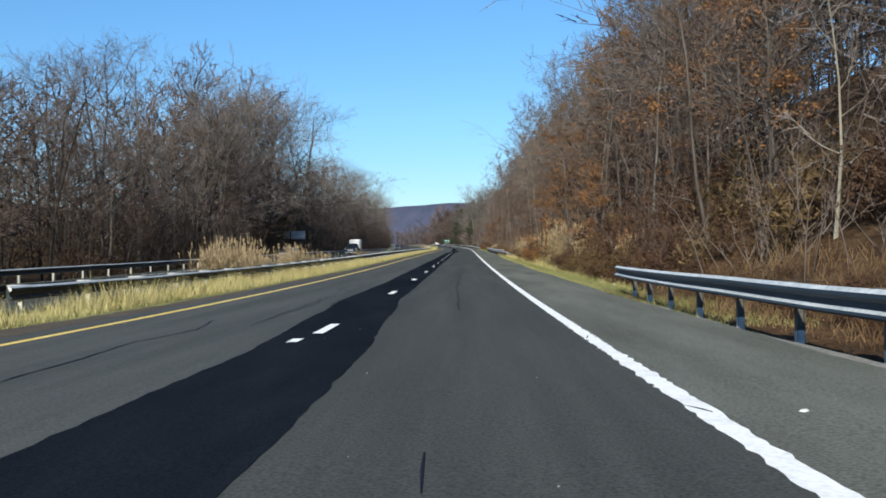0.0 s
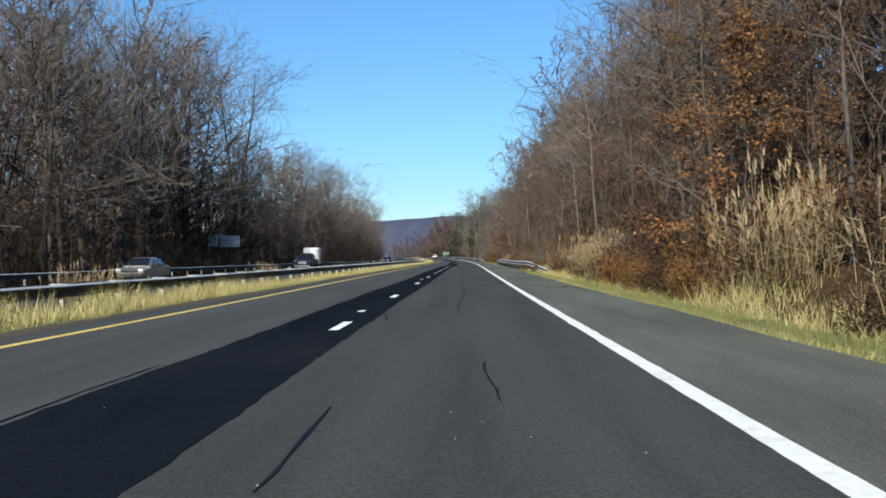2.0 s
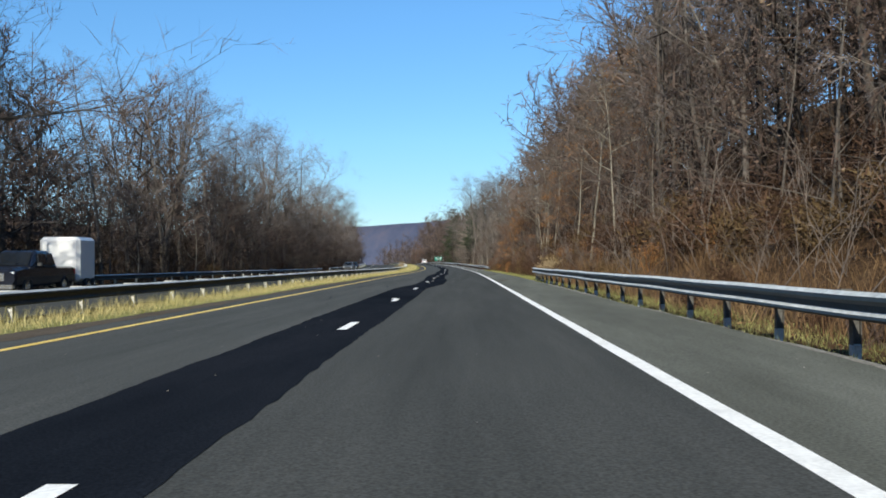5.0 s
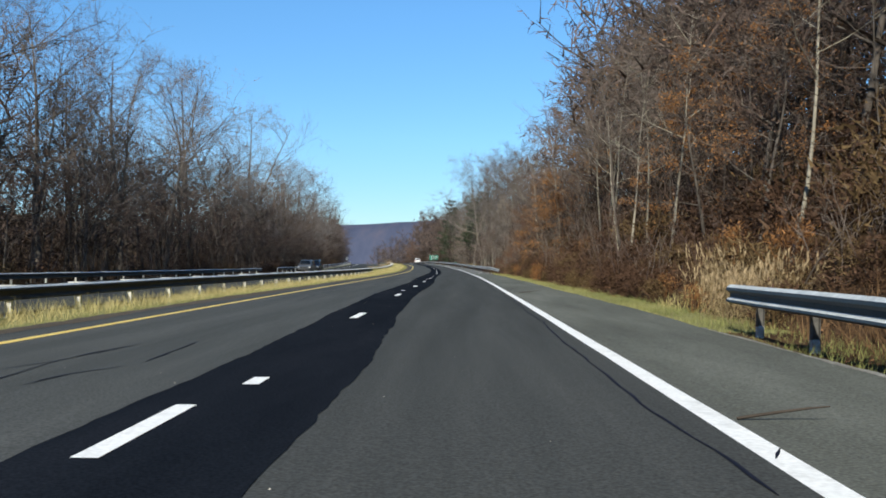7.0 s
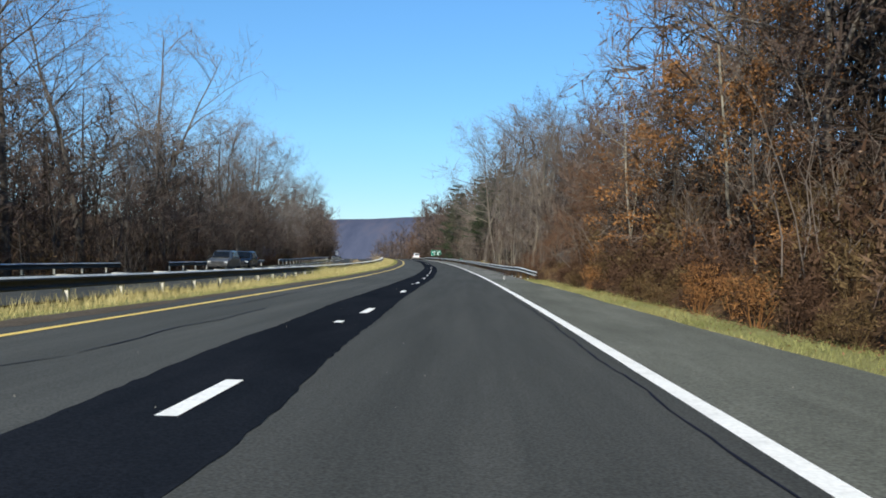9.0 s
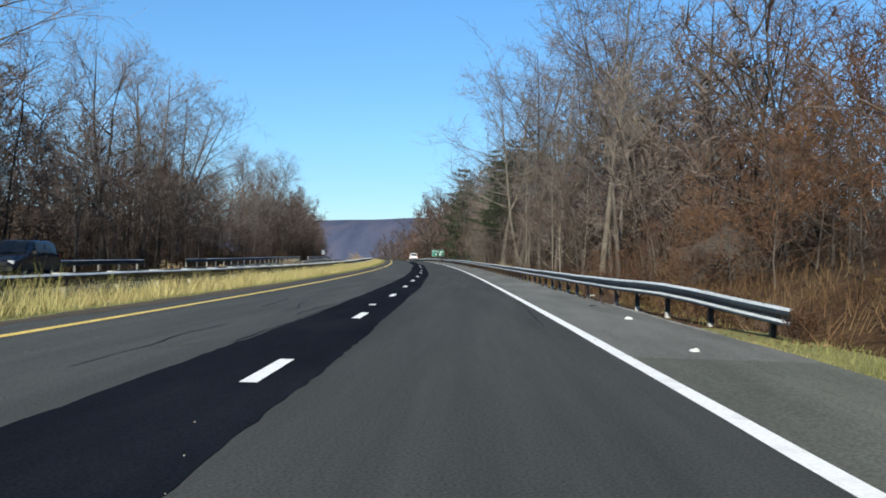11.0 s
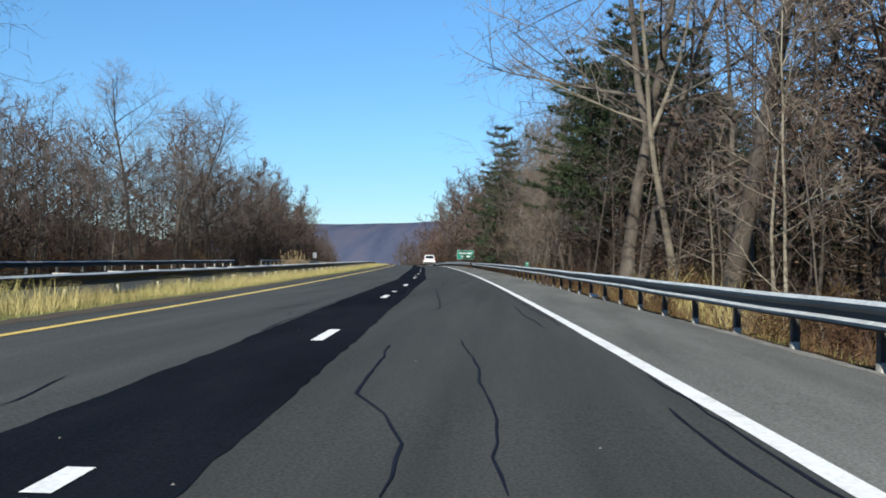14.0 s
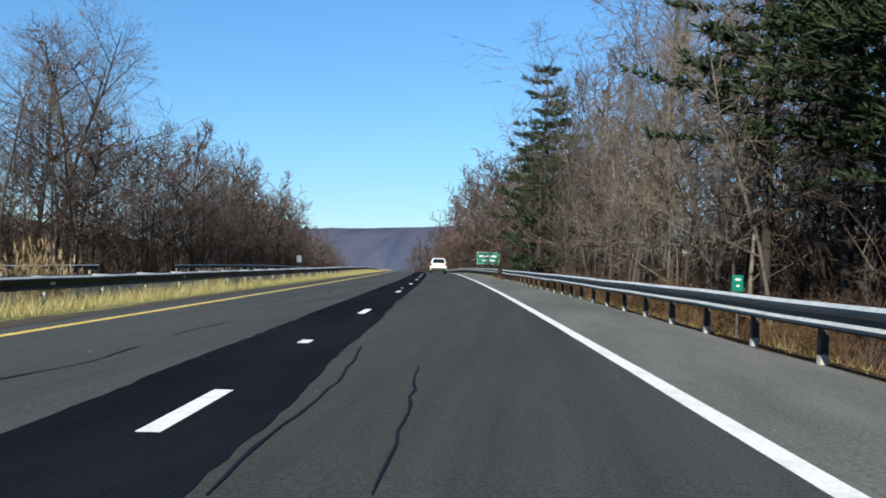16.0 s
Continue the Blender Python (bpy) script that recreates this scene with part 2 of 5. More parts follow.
M["black_plastic"] = mat("black_plastic", [(0.018, 0.018, 0.018), (0.03, 0.03, 0.03)], 4, 0.6)
M["red_lens"] = mat("red_lamp_lens", [(0.35, 0.015, 0.012), (0.45, 0.03, 0.02)], 4, 0.2)
M["clear_lens"] = mat("clear_lamp_lens", [(0.7, 0.7, 0.68), (0.8, 0.8, 0.78)], 4, 0.15)
M["siding"] = mat("white_house_siding", [(0.66, 0.66, 0.64), (0.76, 0.76, 0.74)], 0.6, 0.7)
M["roofing"] = mat("grey_roof_shingle", [(0.12, 0.115, 0.11), (0.18, 0.17, 0.165)], 1.5, 0.9)
M["rock"] = mat("grey_rock", [(0.04, 0.035, 0.03), (0.09, 0.078, 0.066)], 0.8, 0.95, bump=0.9, bump_scale=3, spec=0.1)
M["litter"] = mat("pale_litter", [(0.6, 0.6, 0.58), (0.75, 0.75, 0.72)], 5, 0.7)

# ---- building helpers


def mesh_of(name, verts, faces, materials, smooth=False, slots=None):
    me = bpy.data.meshes.new(name)
    me.from_pydata([tuple(v) for v in verts], [], faces)
    for m in (materials if isinstance(materials, (list, tuple)) else [materials]):
        me.materials.append(m)
    if slots is not None:
        me.polygons.foreach_set("material_index", slots)
    if smooth:
        me.polygons.foreach_set("use_smooth", [True] * len(me.polygons))
    me.update()
    return me


def part_mesh(name, me, parent, m=None, label=""):
    ob = new(name, me)
    ob.parent = parent
    if m is not None:
        ob.matrix_basis = m
    return tagged(ob, label) if label else ob


def thing(name, label, category, group="", kind="", m=None):
    ob = new(name)
    ob.empty_display_size = 0.2
    if m is not None:
        ob.matrix_basis = m
    return tagged(ob, label, category, group, kind)


class Soup:
    """Collects vertices and faces for one mesh."""

    def __init__(self):
        self.v, self.f, self.slot = [], [], []

    def add(self, verts, faces, slot=0):
        n = len(self.v)
        self.v.extend(verts)
        self.f.extend([tuple(i + n for i in f) for f in faces])
        self.slot.extend([slot] * len(faces))

    def box(self, lo, hi, slot=0, m=None, chamfer=0.0):
        c = chamfer
        bm = bmesh.new()
        bmesh.ops.create_cube(bm, size=1.0)
        for v in bm.verts:
            v.co = Vector([lo[i] + (v.co[i] + 0.5) * (hi[i] - lo[i]) for i in range(3)])
        if c:
            bmesh.ops.bevel(bm, geom=bm.edges[:], offset=c, segments=1, affect="EDGES")
        if m is not None:
            bmesh.ops.transform(bm, matrix=m, verts=bm.verts[:])
        bm.verts.index_update()
        self.add([tuple(v.co) for v in bm.verts], [[v.index for v in f.verts] for f in bm.faces], slot)
        bm.free()

    def tube(self, path, radii, sides=5, cap=False, slot=0):
        rings, side = [], None
        n = len(path)
        for i, p in enumerate(path):
            d = (Vector(path[min(i + 1, n - 1)]) - Vector(path[max(i - 1, 0)])).normalized()
            if side is None:
                side = d.orthogonal().normalized()
            side = (side - d * side.dot(d)).normalized()
            up = d.cross(side)
            r = radii[i]
            rings.append([tuple(Vector(p) + (side * math.cos(a) + up * math.sin(a)) * r) for a in (2 * math.pi * k / sides for k in range(sides))])
        verts = [v for ring in rings for v in ring]
        faces = [(i * sides + k, i * sides + (k + 1) % sides, (i + 1) * sides + (k + 1) % sides, (i + 1) * sides + k) for i in range(n - 1) for k in range(sides)]
        if cap:
            faces += [tuple(range(sides))[::-1], tuple((n - 1) * sides + k for k in range(sides))]
        self.add(verts, faces, slot)
        return len(self.v) - len(verts)

    def graft(self, child, parent, k, rings, sides):
        """Joins the foot of a limb to the bough inside which it starts."""
        self.f.append((child, child + 1, parent + sides * min(rings - 1, max(0, round(k * (rings - 1))))))
        self.slot.append(0)

    def sliver(self, p, q, w, rng, slot=0):
        """One tapering twig or blade."""
        d = Vector(q) - Vector(p)
        s = d.cross(Vector((rng.gauss(0, 1), rng.gauss(0, 1), rng.gauss(0, 1))))
        if s.length < 1e-6:
            return
        s = s.normalized() * w * 0.5
        self.add([tuple(Vector(p) - s), tuple(Vector(p) + s), tuple(q)], [(0, 1, 2)], slot)

    def mesh(self, name, materials, smooth=False):
        return mesh_of(name, self.v, self.f, materials, smooth, self.slot)


def ramp01(a, b, x):
    k = min(max((x - a) / (b - a), 0.0), 1.0)
    return k * k * (3 - 2 * k)


def wave(s, k=0.0):
    return math.sin(s * 0.21 + k) * 0.5 + math.sin(s * 0.53 + 1.7 * k) * 0.3 + math.sin(s * 1.31 + 2.3 * k) * 0.2


def ground_z(s, u):
    """Height of the natural ground."""
    hill = 1 - ramp01(262, 318, s)
    n = noise.noise(Vector((u * 0.11, s * 0.07, 3.0)))
    if u >= 5.5:
        z = -0.06 - 0.02 * min(u - 5.5, 1.0)
        flat = -0.45 * ramp01(6.4, 8.5, u) + 0.5 * n * ramp01(8, 14, u)
        flat += 0.22 * max(0.0, min(u, 72) - 34)
        bank = 0.53 * max(u - 7.6, 0) if u < 46 else 20.35 + 0.22 * (min(u, 120) - 46)
        bank += 0.9 * n * ramp01(8.5, 14, u)
        return z + hill * bank + (1 - hill) * flat
    if u > -4.6:
        return -0.06
    z = -0.06 - 0.16 * ramp01(-4.6, -7.6, u)
    if u < -7.6:
        z -= 0.14 * ramp01(-7.6, -9.0, u)
    if u < -19.8:
        z += 0.3 * max(0.0, min(-u, 82) - 44)
        z -= 0.5 * ramp01(-19.8, -24.0, u) - 0.6 * n * ramp01(-22, -30, u)
    return z

# ---- ground, road, ridge
SWING = ((-60, 0.52), (10, 0.5), (17, 0.25), (24, 0.0), (45, -0.04), (57, -0.09), (70, -0.08), (100, 0.06), (114, 0.0), (156, 0.0), (166, 0.54), (174, 0.54), (179, 0.42), (184, 0.26), (197, 0.11), (204, 0.17), (216, 0.20), (223, 0.03), (236, -0.15), (280, 0.06), (296, 0.12), (301, 0.12), (312, 0.17), (320, 0.17), (330, 0.11), (346, 0.03), (358, 0.04), (373, 0.22), (380, 0.11), (392, -0.01), (900, -0.05))


def drift(s):
    """How far the dark strip swings to the right."""
    for (a, p), (b, q) in zip(SWING, SWING[1:]):
        if s <= b:
            return p + (q - p) * ramp01(a, b, s)
    return SWING[-1][1]


RAG = random.Random(77)


def strip(name, u0, u1, z, material, s0=-40.0, s1=900.0, step=3.0, wob0=0.0, wob1=0.0, seed=0.0, sway=0.0, rag=0.0):
    """A paved or painted strip that follows the road between two offsets, with wandering edges."""
    v, f = [], []
    n = max(2, int((s1 - s0) / step) + 1)
    for i in range(n):
        s = s0 + (s1 - s0) * i / (n - 1)
        v.append(road(s, u0 + sway * drift(s) + wob0 * wave(s, seed) + RAG.uniform(-rag, rag), z))
        v.append(road(s, u1 + sway * drift(s) + wob1 * wave(s, seed + 2.0) + RAG.uniform(-rag, rag), z))
        if i:
            k = 2 * i
            f.append((k - 2, k - 1, k + 1, k))
    ob = new(name, mesh_of(name, v, f, material))
    return ob


us = [-1650, -1200, -700, -300, -150, -90, -60, -45, -36, -30, -26, -23.5, -21.5, -20, -19.5, -9.0, -8.3, -7.6, -6.8, -6, -5.2, -4.6, -4.2, 5.5, 5.9, 6.4, 7.0, 7.6, 8.4, 9.5, 11, 13, 15, 18, 21, 25, 30, 36, 45, 55, 70, 95, 130, 250, 600, 1500, 3500]
ss = [-400, -150] + [-60 + 5.0 * i for i in range(172)] + [850, 950, 1100, 1400, 1900, 2600, 3600]
gv, gf = [], []
for s in ss:
    for u in us:
        gv.append(road(s, u, ground_z(s, u)))
for i in range(len(ss) - 1):
    for j in range(len(us) - 1):
        a = i * len(us) + j
        gf.append((a, a + 1, a + 1 + len(us), a + len(us)))
slots = []
for f in gf:
    u, s = 0.5 * (us[f[0] % len(us)] + us[f[1] % len(us)]), ss[f[0] // len(us)]
    railed = s < 26 or 112 < s < 178 or s > 270
    slots.append(1 if (-9.2 < u < -4.2 or (5.4 < u < 7.4 and not railed) or -23 < u < -19) else 0)
tagged(new("ground", mesh_of("ground", gv, gf, [M["ground"], M["verge"]], True, slots)), "brown leaf-strewn ground with dry grassy verges", "ground", kind="structure")

tagged(strip("road", -0.3, 3.68, 0.0, M["asphalt"]), "worn grey asphalt lane with sealed cracks", "road", kind="structure")
tagged(strip("left_lane", -4.55, -0.3, 0.0, M["left_asphalt"], wob0=0.10, seed=1.0), "slightly paler worn asphalt overtaking lane", "road", kind="structure")
tagged(strip("shoulder", 3.68, 6.0, 0.0, M["pale_shoulder"], s0=267.8, step=0.6, wob1=0.10, seed=4.0), "pale gravelly asphalt shoulder with a ragged edge", "shoulder", kind="structure")
tagged(strip("shoulder", 3.68, 6.0, 0.0, M["shoulder"], s1=267.8, step=0.6, wob1=0.10, seed=4.0, rag=0.0), "paler weathered asphalt shoulder with a ragged edge", "shoulder", kind="structure")
tagged(strip("opposite_road", -19.2, -9.2, -0.31, M["asphalt"]), "grey asphalt carriageway for oncoming traffic", "road", kind="structure")
tagged(strip("opposite_edge_line", -17.6, -17.45, -0.304, M["white_paint"]), "white painted edge line on the asphalt", "road marking", kind="structure")
tagged(strip("patched_seam", -0.92, 0.45, 0.004, M["patch"], step=0.3, rag=0.02, wob0=0.03, wob1=0.03, seed=0.6, sway=1.0), "darker fresh asphalt strip laid along the lane joint", "road patch", kind="structure")
tagged(strip("edge_grit", -4.75, -4.3, 0.004, M["grit"], step=0.4, rag=0.05, wob0=0.12, wob1=0.16, seed=2.2), "brown grit gathered along the paved edge", "grit", kind="structure")
for a, b in ((-20, 28), (113, 180), (272, 345)):
    tagged(strip("pale_edge", 5.93, 6.02, 0.004, M["pale_grit"], s0=a, s1=b, step=0.4, rag=0.025, wob0=0.1, wob1=0.1, seed=4.0), "pale grit along the outer edge of the shoulder", "grit", kind="structure")


def edge_line(name, u0, u1, z, material):
    """The white edge line: ragged where it is worn, cleaner further on."""
    rr = random.Random(17)
    v, f = [], []
    s, i = -30.0, 0
    while s < 880:
        k = 0.016 * (1 - ramp01(13, 19, s)) + 0.012 * math.exp(-((s - 64) / 4) ** 2) + 0.006
        v += [road(s, u0 + rr.uniform(-k, k), z), road(s, u1 + rr.uniform(-k, k), z)]
        if i:
            f.append((2 * i - 2, 2 * i - 1, 2 * i + 1, 2 * i))
        s += 0.12 if s < 25 else 0.22 if s < 100 else 1.5
        i += 1
    return new(name, mesh_of(name, v, f, material))


tagged(edge_line("white_edge_line", 3.575, 3.755, 0.005, M["white_paint"]), "white painted edge line, slightly worn", "road marking", kind="structure")
tagged(strip("yellow_edge_line", -3.73, -3.58, 0.005, M["yellow_paint"], step=0.8, wob0=0.01, wob1=0.01), "yellow painted edge line, slightly worn", "road marking", kind="structure")

dash_me = mesh_of("lane_dash", [(-0.075, 0, 0), (0.075, 0, 0), (0.075, 1.85, 0), (-0.075, 1.85, 0)], [(0, 1, 2, 3)], M["white_paint"])
dash_s = [13.1, 25.9, 37.4, 49.3, 61.4, 72.7, 85.2, 97.4, 109.2, 121.3, 133.4, 144.3, 155.9, 169.1, 181.6, 193.7, 205.4, 217.0, 229.1, 241.2, 253.3, 264.5, 273.2, 283.3, 292.2, 301.2, 311.9, 324.1, 336.8, 349.5, 360.4, 373.5, 386.4, 400.0] + [412.5 + 12.2 * k for k in range(32)]
for s in dash_s:
    p = road(s, -0.05 if s == 349.5 else 0.05 if s > 318 else 0.0, 0.009)
    d = tagged(new("lane_dash", dash_me), "short white painted lane dash on dark asphalt", "road marking", "lane dashes", "structure")
    d.matrix_basis = pose(p.x, p.y, p.z, math.degrees(station(s + 0.9)[4]), 0, math.degrees(heading(s)))
mark_me = mesh_of("lane_marker", [(-0.07, 0, 0), (0.07, 0, 0), (0.07, 0.5, 0), (-0.07, 0.5, 0)], [(0, 1, 2, 3)], M["white_paint"])
for s in (11.8, 39.1, 66.1, 92.5, 119, 146, 172.1, 199.0, 226.2, 252, 278.0, 303.7, 329.2, 354.0, 379.6, 405, 431, 457):
    p = road(s, 0.20 if 165 < s < 180 else -0.12 if s < 300 else -0.02, 0.009)
    d = tagged(new("lane_marker", mark_me), "small white painted mark between lane dashes", "road marking", "lane marks", "structure")
    d.matrix_basis = pose(p.x, p.y, p.z, math.degrees(station(s + 0.9)[4]), 0, math.degrees(heading(s)))


def crack(pts, w=0.045, seed=0):
    """A wandering line of black crack sealer through points (s, u)."""
    rng = random.Random(seed)
    v, f = [], []
    line = []
    for (s0, u0), (s1, u1) in zip(pts, pts[1:]):
        n = max(2, int(abs(s1 - s0) / 0.35))
        for i in range(n):
            k = i / n
            line.append((s0 + (s1 - s0) * k, u0 + (u1 - u0) * k))
    line.append(pts[-1])
    raised = 0.0085 if abs(pts[0][1] - 3.66) < 0.1 and len(line) < 12 else 0.0065
    off = 0.0
    for i, (s, u) in enumerate(line):
        off = off * 0.85 + rng.gauss(0, 0.014)
        ww = w * (0.6 + 0.8 * rng.random()) * (0.35 if i in (0, len(line) - 1) else 1)
        v += [road(s, u + off - ww, raised), road(s, u + off + ww, raised)]
        if i:
            f.append((2 * i - 2, 2 * i - 1, 2 * i + 1, 2 * i))
    tagged(new("sealed_crack", mesh_of("sealed_crack", v, f, M["tar"])), "thin wandering black line of crack sealer", "sealed crack", "sealed cracks", "structure")


CRACKS = [
    [(4.2, 1.84), (5.1, 1.85)], [(18.3, 1.92), (20.7, 1.87), (27.9, 1.79), (29.6, 1.75), (31.2, 1.75), (34.3, 1.79), (39.9, 1.82), (44.4, 1.82), (46.6, 1.69)], [(54.4, 2.15), (57.2, 2.12)],
    [(51.8, 0.97), (53.3, 0.97), (54.3, 0.95)], [(27.9, 0.53), (28.2, 0.54), (28.6, 0.58), (28.9, 0.52), (29.3, 0.36)], [(63.6, 0.59), (64.2, 0.59), (64.8, 0.53), (65.7, 0.4)],
    [(66.3, 1.82), (67.2, 1.78), (70.5, 1.79), (75.7, 1.93), (76.7, 1.93), (78.4, 1.87), (87.6, 1.79), (99.5, 1.77), (105.3, 1.78), (113.7, 1.81)], [(88.3, 0.45), (88.6, 0.55), (89.4, 0.71), (90.7, 0.71), (92.6, 0.49)],
]
CRACKS += [
    [(157.2, 0.54), (158, 0.59), (159, 0.67), (160.5, 0.7), (162.7, 0.61)],
    [(168.5, 3.39), (171.3, 3.31), (172.5, 3.34), (176.4, 3.3), (181.1, 3.41), (191, 3.4), (192.6, 3.43), (193.5, 3.36), (195.1, 3.47), (196.9, 3.44), (199.8, 3.3), (204.5, 3.33), (205.7, 3.36), (207.2, 3.3), (209.1, 3.37), (220, 3.42), (240, 3.42)],
    [(272.5, 3.21), (273.5, 3.27), (276.2, 3.33), (279.9, 3.45), (282.7, 3.37)], [(283.6, 1.71), (284.9, 1.69), (286.9, 1.73), (289.5, 1.87), (293.7, 2.1)], [(283.8, 3.28), (285.6, 3.29), (287.1, 3.31), (288, 3.35)],
    [(283.4, 0.45), (284.4, 0.42), (286.3, 0.46), (289.1, 0.67)], [(295.4, 1.2), (296.1, 1.28), (296.9, 1.33), (298.2, 1.36), (300.9, 1.34)],
]
CRACKS += [
    [(295, 3.2), (297.5, 3.16), (299.2, 3.14), (302.2, 3.24), (306.2, 3.27)], [(307.2, 1.73), (308.2, 1.79), (309.9, 1.82), (313.1, 1.84), (321.6, 1.8)], [(318.4, 0.84), (320.4, 0.92)],
    [(329.3, 1.42), (330.5, 1.45), (331.5, 1.27), (332.4, 1.02), (333.8, 0.97), (336.6, 0.95)], [(329.4, 2.0), (331.4, 2.03), (332.9, 1.96), (335, 1.93), (337.7, 1.86)], [(329.5, 3.26), (330.9, 3.23), (332.1, 3.28)],
    [(344.4, 1.34), (345.4, 1.41), (349.2, 1.41), (350.7, 1.33), (354.1, 1.29), (358, 1.21)], [(340.1, 3.13), (342.5, 3.12), (344, 3.09), (346.5, 3.14)], [(350.6, 0.4), (354.3, 0.4), (357.8, 0.42)],
]
CRACKS += [
    [(340.5, 3.48), (352, 3.44), (355.5, 3.47), (366, 3.48)], [(299, 3.49), (318, 3.5), (334, 3.49)], [(361.4, 1.41), (362.7, 1.47), (363.6, 1.49), (366, 1.46)], [(361.6, 3.24), (361.9, 3.34), (362.5, 3.49)],
    [(372.2, 1.46), (374.6, 1.49), (377.5, 1.45)], [(372.1, 0.77), (373.9, 0.76), (376, 0.86), (379.4, 0.78)], [(88.2, 3.78), (88.6, 3.8), (89, 3.77)], [(169.3, 3.62), (169.6, 3.74)], [(6.4, 3.7), (6.7, 3.6)], [(12.2, 3.62), (12.6, 3.7)],
]
# the overtaking lane
CRACKS += [
    [(276, -2.19), (277.5, -2.22), (280.1, -2.34)], [(274.7, -1.53), (275.9, -1.44), (277.4, -1.62), (279.3, -1.73)], [(273.8, -1.11), (274.5, -1.2), (275.4, -1.09), (276, -1.12), (278.3, -0.94)], [(297.5, -1.65), (299, -1.62)],
    [(307.9, -0.77), (310.3, -0.83), (312.4, -0.88)], [(331.4, -1.25), (332, -1.29), (333, -1.45)], [(343, -1.77), (344.5, -1.52), (346.2, -1.41)], [(341.8, -1.16), (342.4, -1.21), (343.2, -0.95), (346, -0.92)], [(363.5, -1.17), (364.5, -1.2), (365.6, -1.15)],
    [(78.7, -1.67), (79.5, -1.79), (80.5, -1.77), (82.1, -1.63)], [(80.1, -2.37), (82.5, -2.23), (84, -2.36), (85.5, -2.79)], [(101.9, -1.4), (102.5, -1.41), (103.1, -1.63), (103.7, -1.42)], [(104.7, -2.39), (106, -2.13), (107.3, -2.33)],
]
CRACKS += [
    [(30.6, -1.43), (31.6, -1.43), (33.7, -1.67), (35.8, -1.61), (36.2, -0.95)], [(32.4, -2.32), (36.6, -2.09)], [(42, -1.07), (43.5, -0.92)], [(42.5, -1.46), (44, -1.51)], [(44.4, -2.38), (46.9, -2.26), (50.1, -2.15)],
    [(173.8, -1.25), (176.3, -1.4)], [(171.9, -1.6), (172.7, -1.55), (173.4, -1.3)], [(173, -2.34), (173.8, -2.15), (175.8, -2.03)],
]
for i, pts in enumerate(CRACKS):
    crack(pts, 0.0115, i)
rng = random.Random(5)
s = 8.0
while s < 420:
    if 28 < s < 110 or 168 < s < 182 or 268 < s < 350:
        s += 30.0 * (s < 110) + 6.0
        continue
    L = rng.uniform(3, 11)
    u = rng.choice((-1.35, -1.75, -2.1, -2.5, -2.95))
    n = max(2, int(L / 1.6))
    pts = [(s + L * k / n, u + 0.1 * math.sin(k * 1.9 + s) + rng.uniform(-0.12, 0.12)) for k in range(n + 1)]
    crack(pts, rng.uniform(0.008, 0.015), int(s * 3))
    if rng.random() < 0.3:
        k = rng.randrange(1, n)
        crack([pts[k], (pts[k][0] + 0.3, pts[k][1] + 0.35), (pts[k][0] + 0.9, pts[k][1] + rng.uniform(0.4, 0.7))], 0.009, int(s * 5))
    s += rng.uniform(2.5, 9)

# open joint along the left edge of the dark strip
for a, b in ((20, 33), (44, 58), (66, 81), (92, 104), (190, 214), (268, 283), (338, 352)):
    crack([(s, -0.965 + drift(s) + 0.03 * wave(s, 0.6)) for s in range(a, b)], 0.011, a)
for s, u0, u1 in ((57.0, 2.6, 3.5), (52.6, -0.95, -0.1)):
    crack([(s, u0), (s + 0.05, (u0 + u1) / 2), (s - 0.03, u1)], 0.014, int(s))
rng = random.Random(6)
b = Soup()
for _ in range(900):
    s, u, r = rng.uniform(2, 420), rng.uniform(-3.4, 5.8), rng.uniform(0.005, 0.011)
    p, a = road(s, u, 0.006), rng.uniform(0, 6.28)
    b.add([tuple(p + Vector((r * math.cos(a + k * 2.09), r * math.sin(a + k * 2.09), 0))) for k in range(3)] + [tuple(p + Vector((0, 0, r)))], [(0, 1, 3), (1, 2, 3), (2, 0, 3)])
tagged(new("gravel", b.mesh("gravel", M["pale_grit"])), "loose pale grit scattered over the asphalt", "gravel", kind="stuff")

# far ridge, tinted blue by its material in place of haze
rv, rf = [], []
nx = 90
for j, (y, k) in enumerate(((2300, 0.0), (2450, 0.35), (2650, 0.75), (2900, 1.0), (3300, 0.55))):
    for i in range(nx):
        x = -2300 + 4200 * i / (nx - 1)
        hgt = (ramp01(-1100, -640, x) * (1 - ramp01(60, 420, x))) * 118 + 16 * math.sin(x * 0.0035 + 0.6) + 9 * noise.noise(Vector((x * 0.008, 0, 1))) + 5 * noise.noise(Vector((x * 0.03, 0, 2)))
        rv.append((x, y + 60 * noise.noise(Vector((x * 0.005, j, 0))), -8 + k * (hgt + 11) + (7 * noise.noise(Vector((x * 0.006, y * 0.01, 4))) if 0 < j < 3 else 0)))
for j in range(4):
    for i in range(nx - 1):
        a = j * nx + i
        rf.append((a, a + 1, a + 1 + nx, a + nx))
tagged(new("backdrop", mesh_of("backdrop", rv, rf, M["hill"], True)), "distant wooded mountain ridge under the sky, with blue haze in its colour", "mountain", kind="structure")


# ---- guardrails
def beam_mesh(name, s0, s1, u, z_top, side, body, edge, flare0=0.0, flare1=0.0, drop0=0.0, drop1=0.0, bright=(0, 1, 5, 19)):
    """A W-shaped steel beam: a ribbon with two swells that follows the road. side: -1 swells to the left, +1 to the right."""
    prof = [(0.0, 0.0), (0.02, -0.008), (0.07, -0.045), (0.08, -0.09), (0.015, -0.14), (0.015, -0.21), (0.068, -0.248), (0.08, -0.28), (0.02, -0.31), (0.0, -0.315)]
    v, f, slots = [], [], []
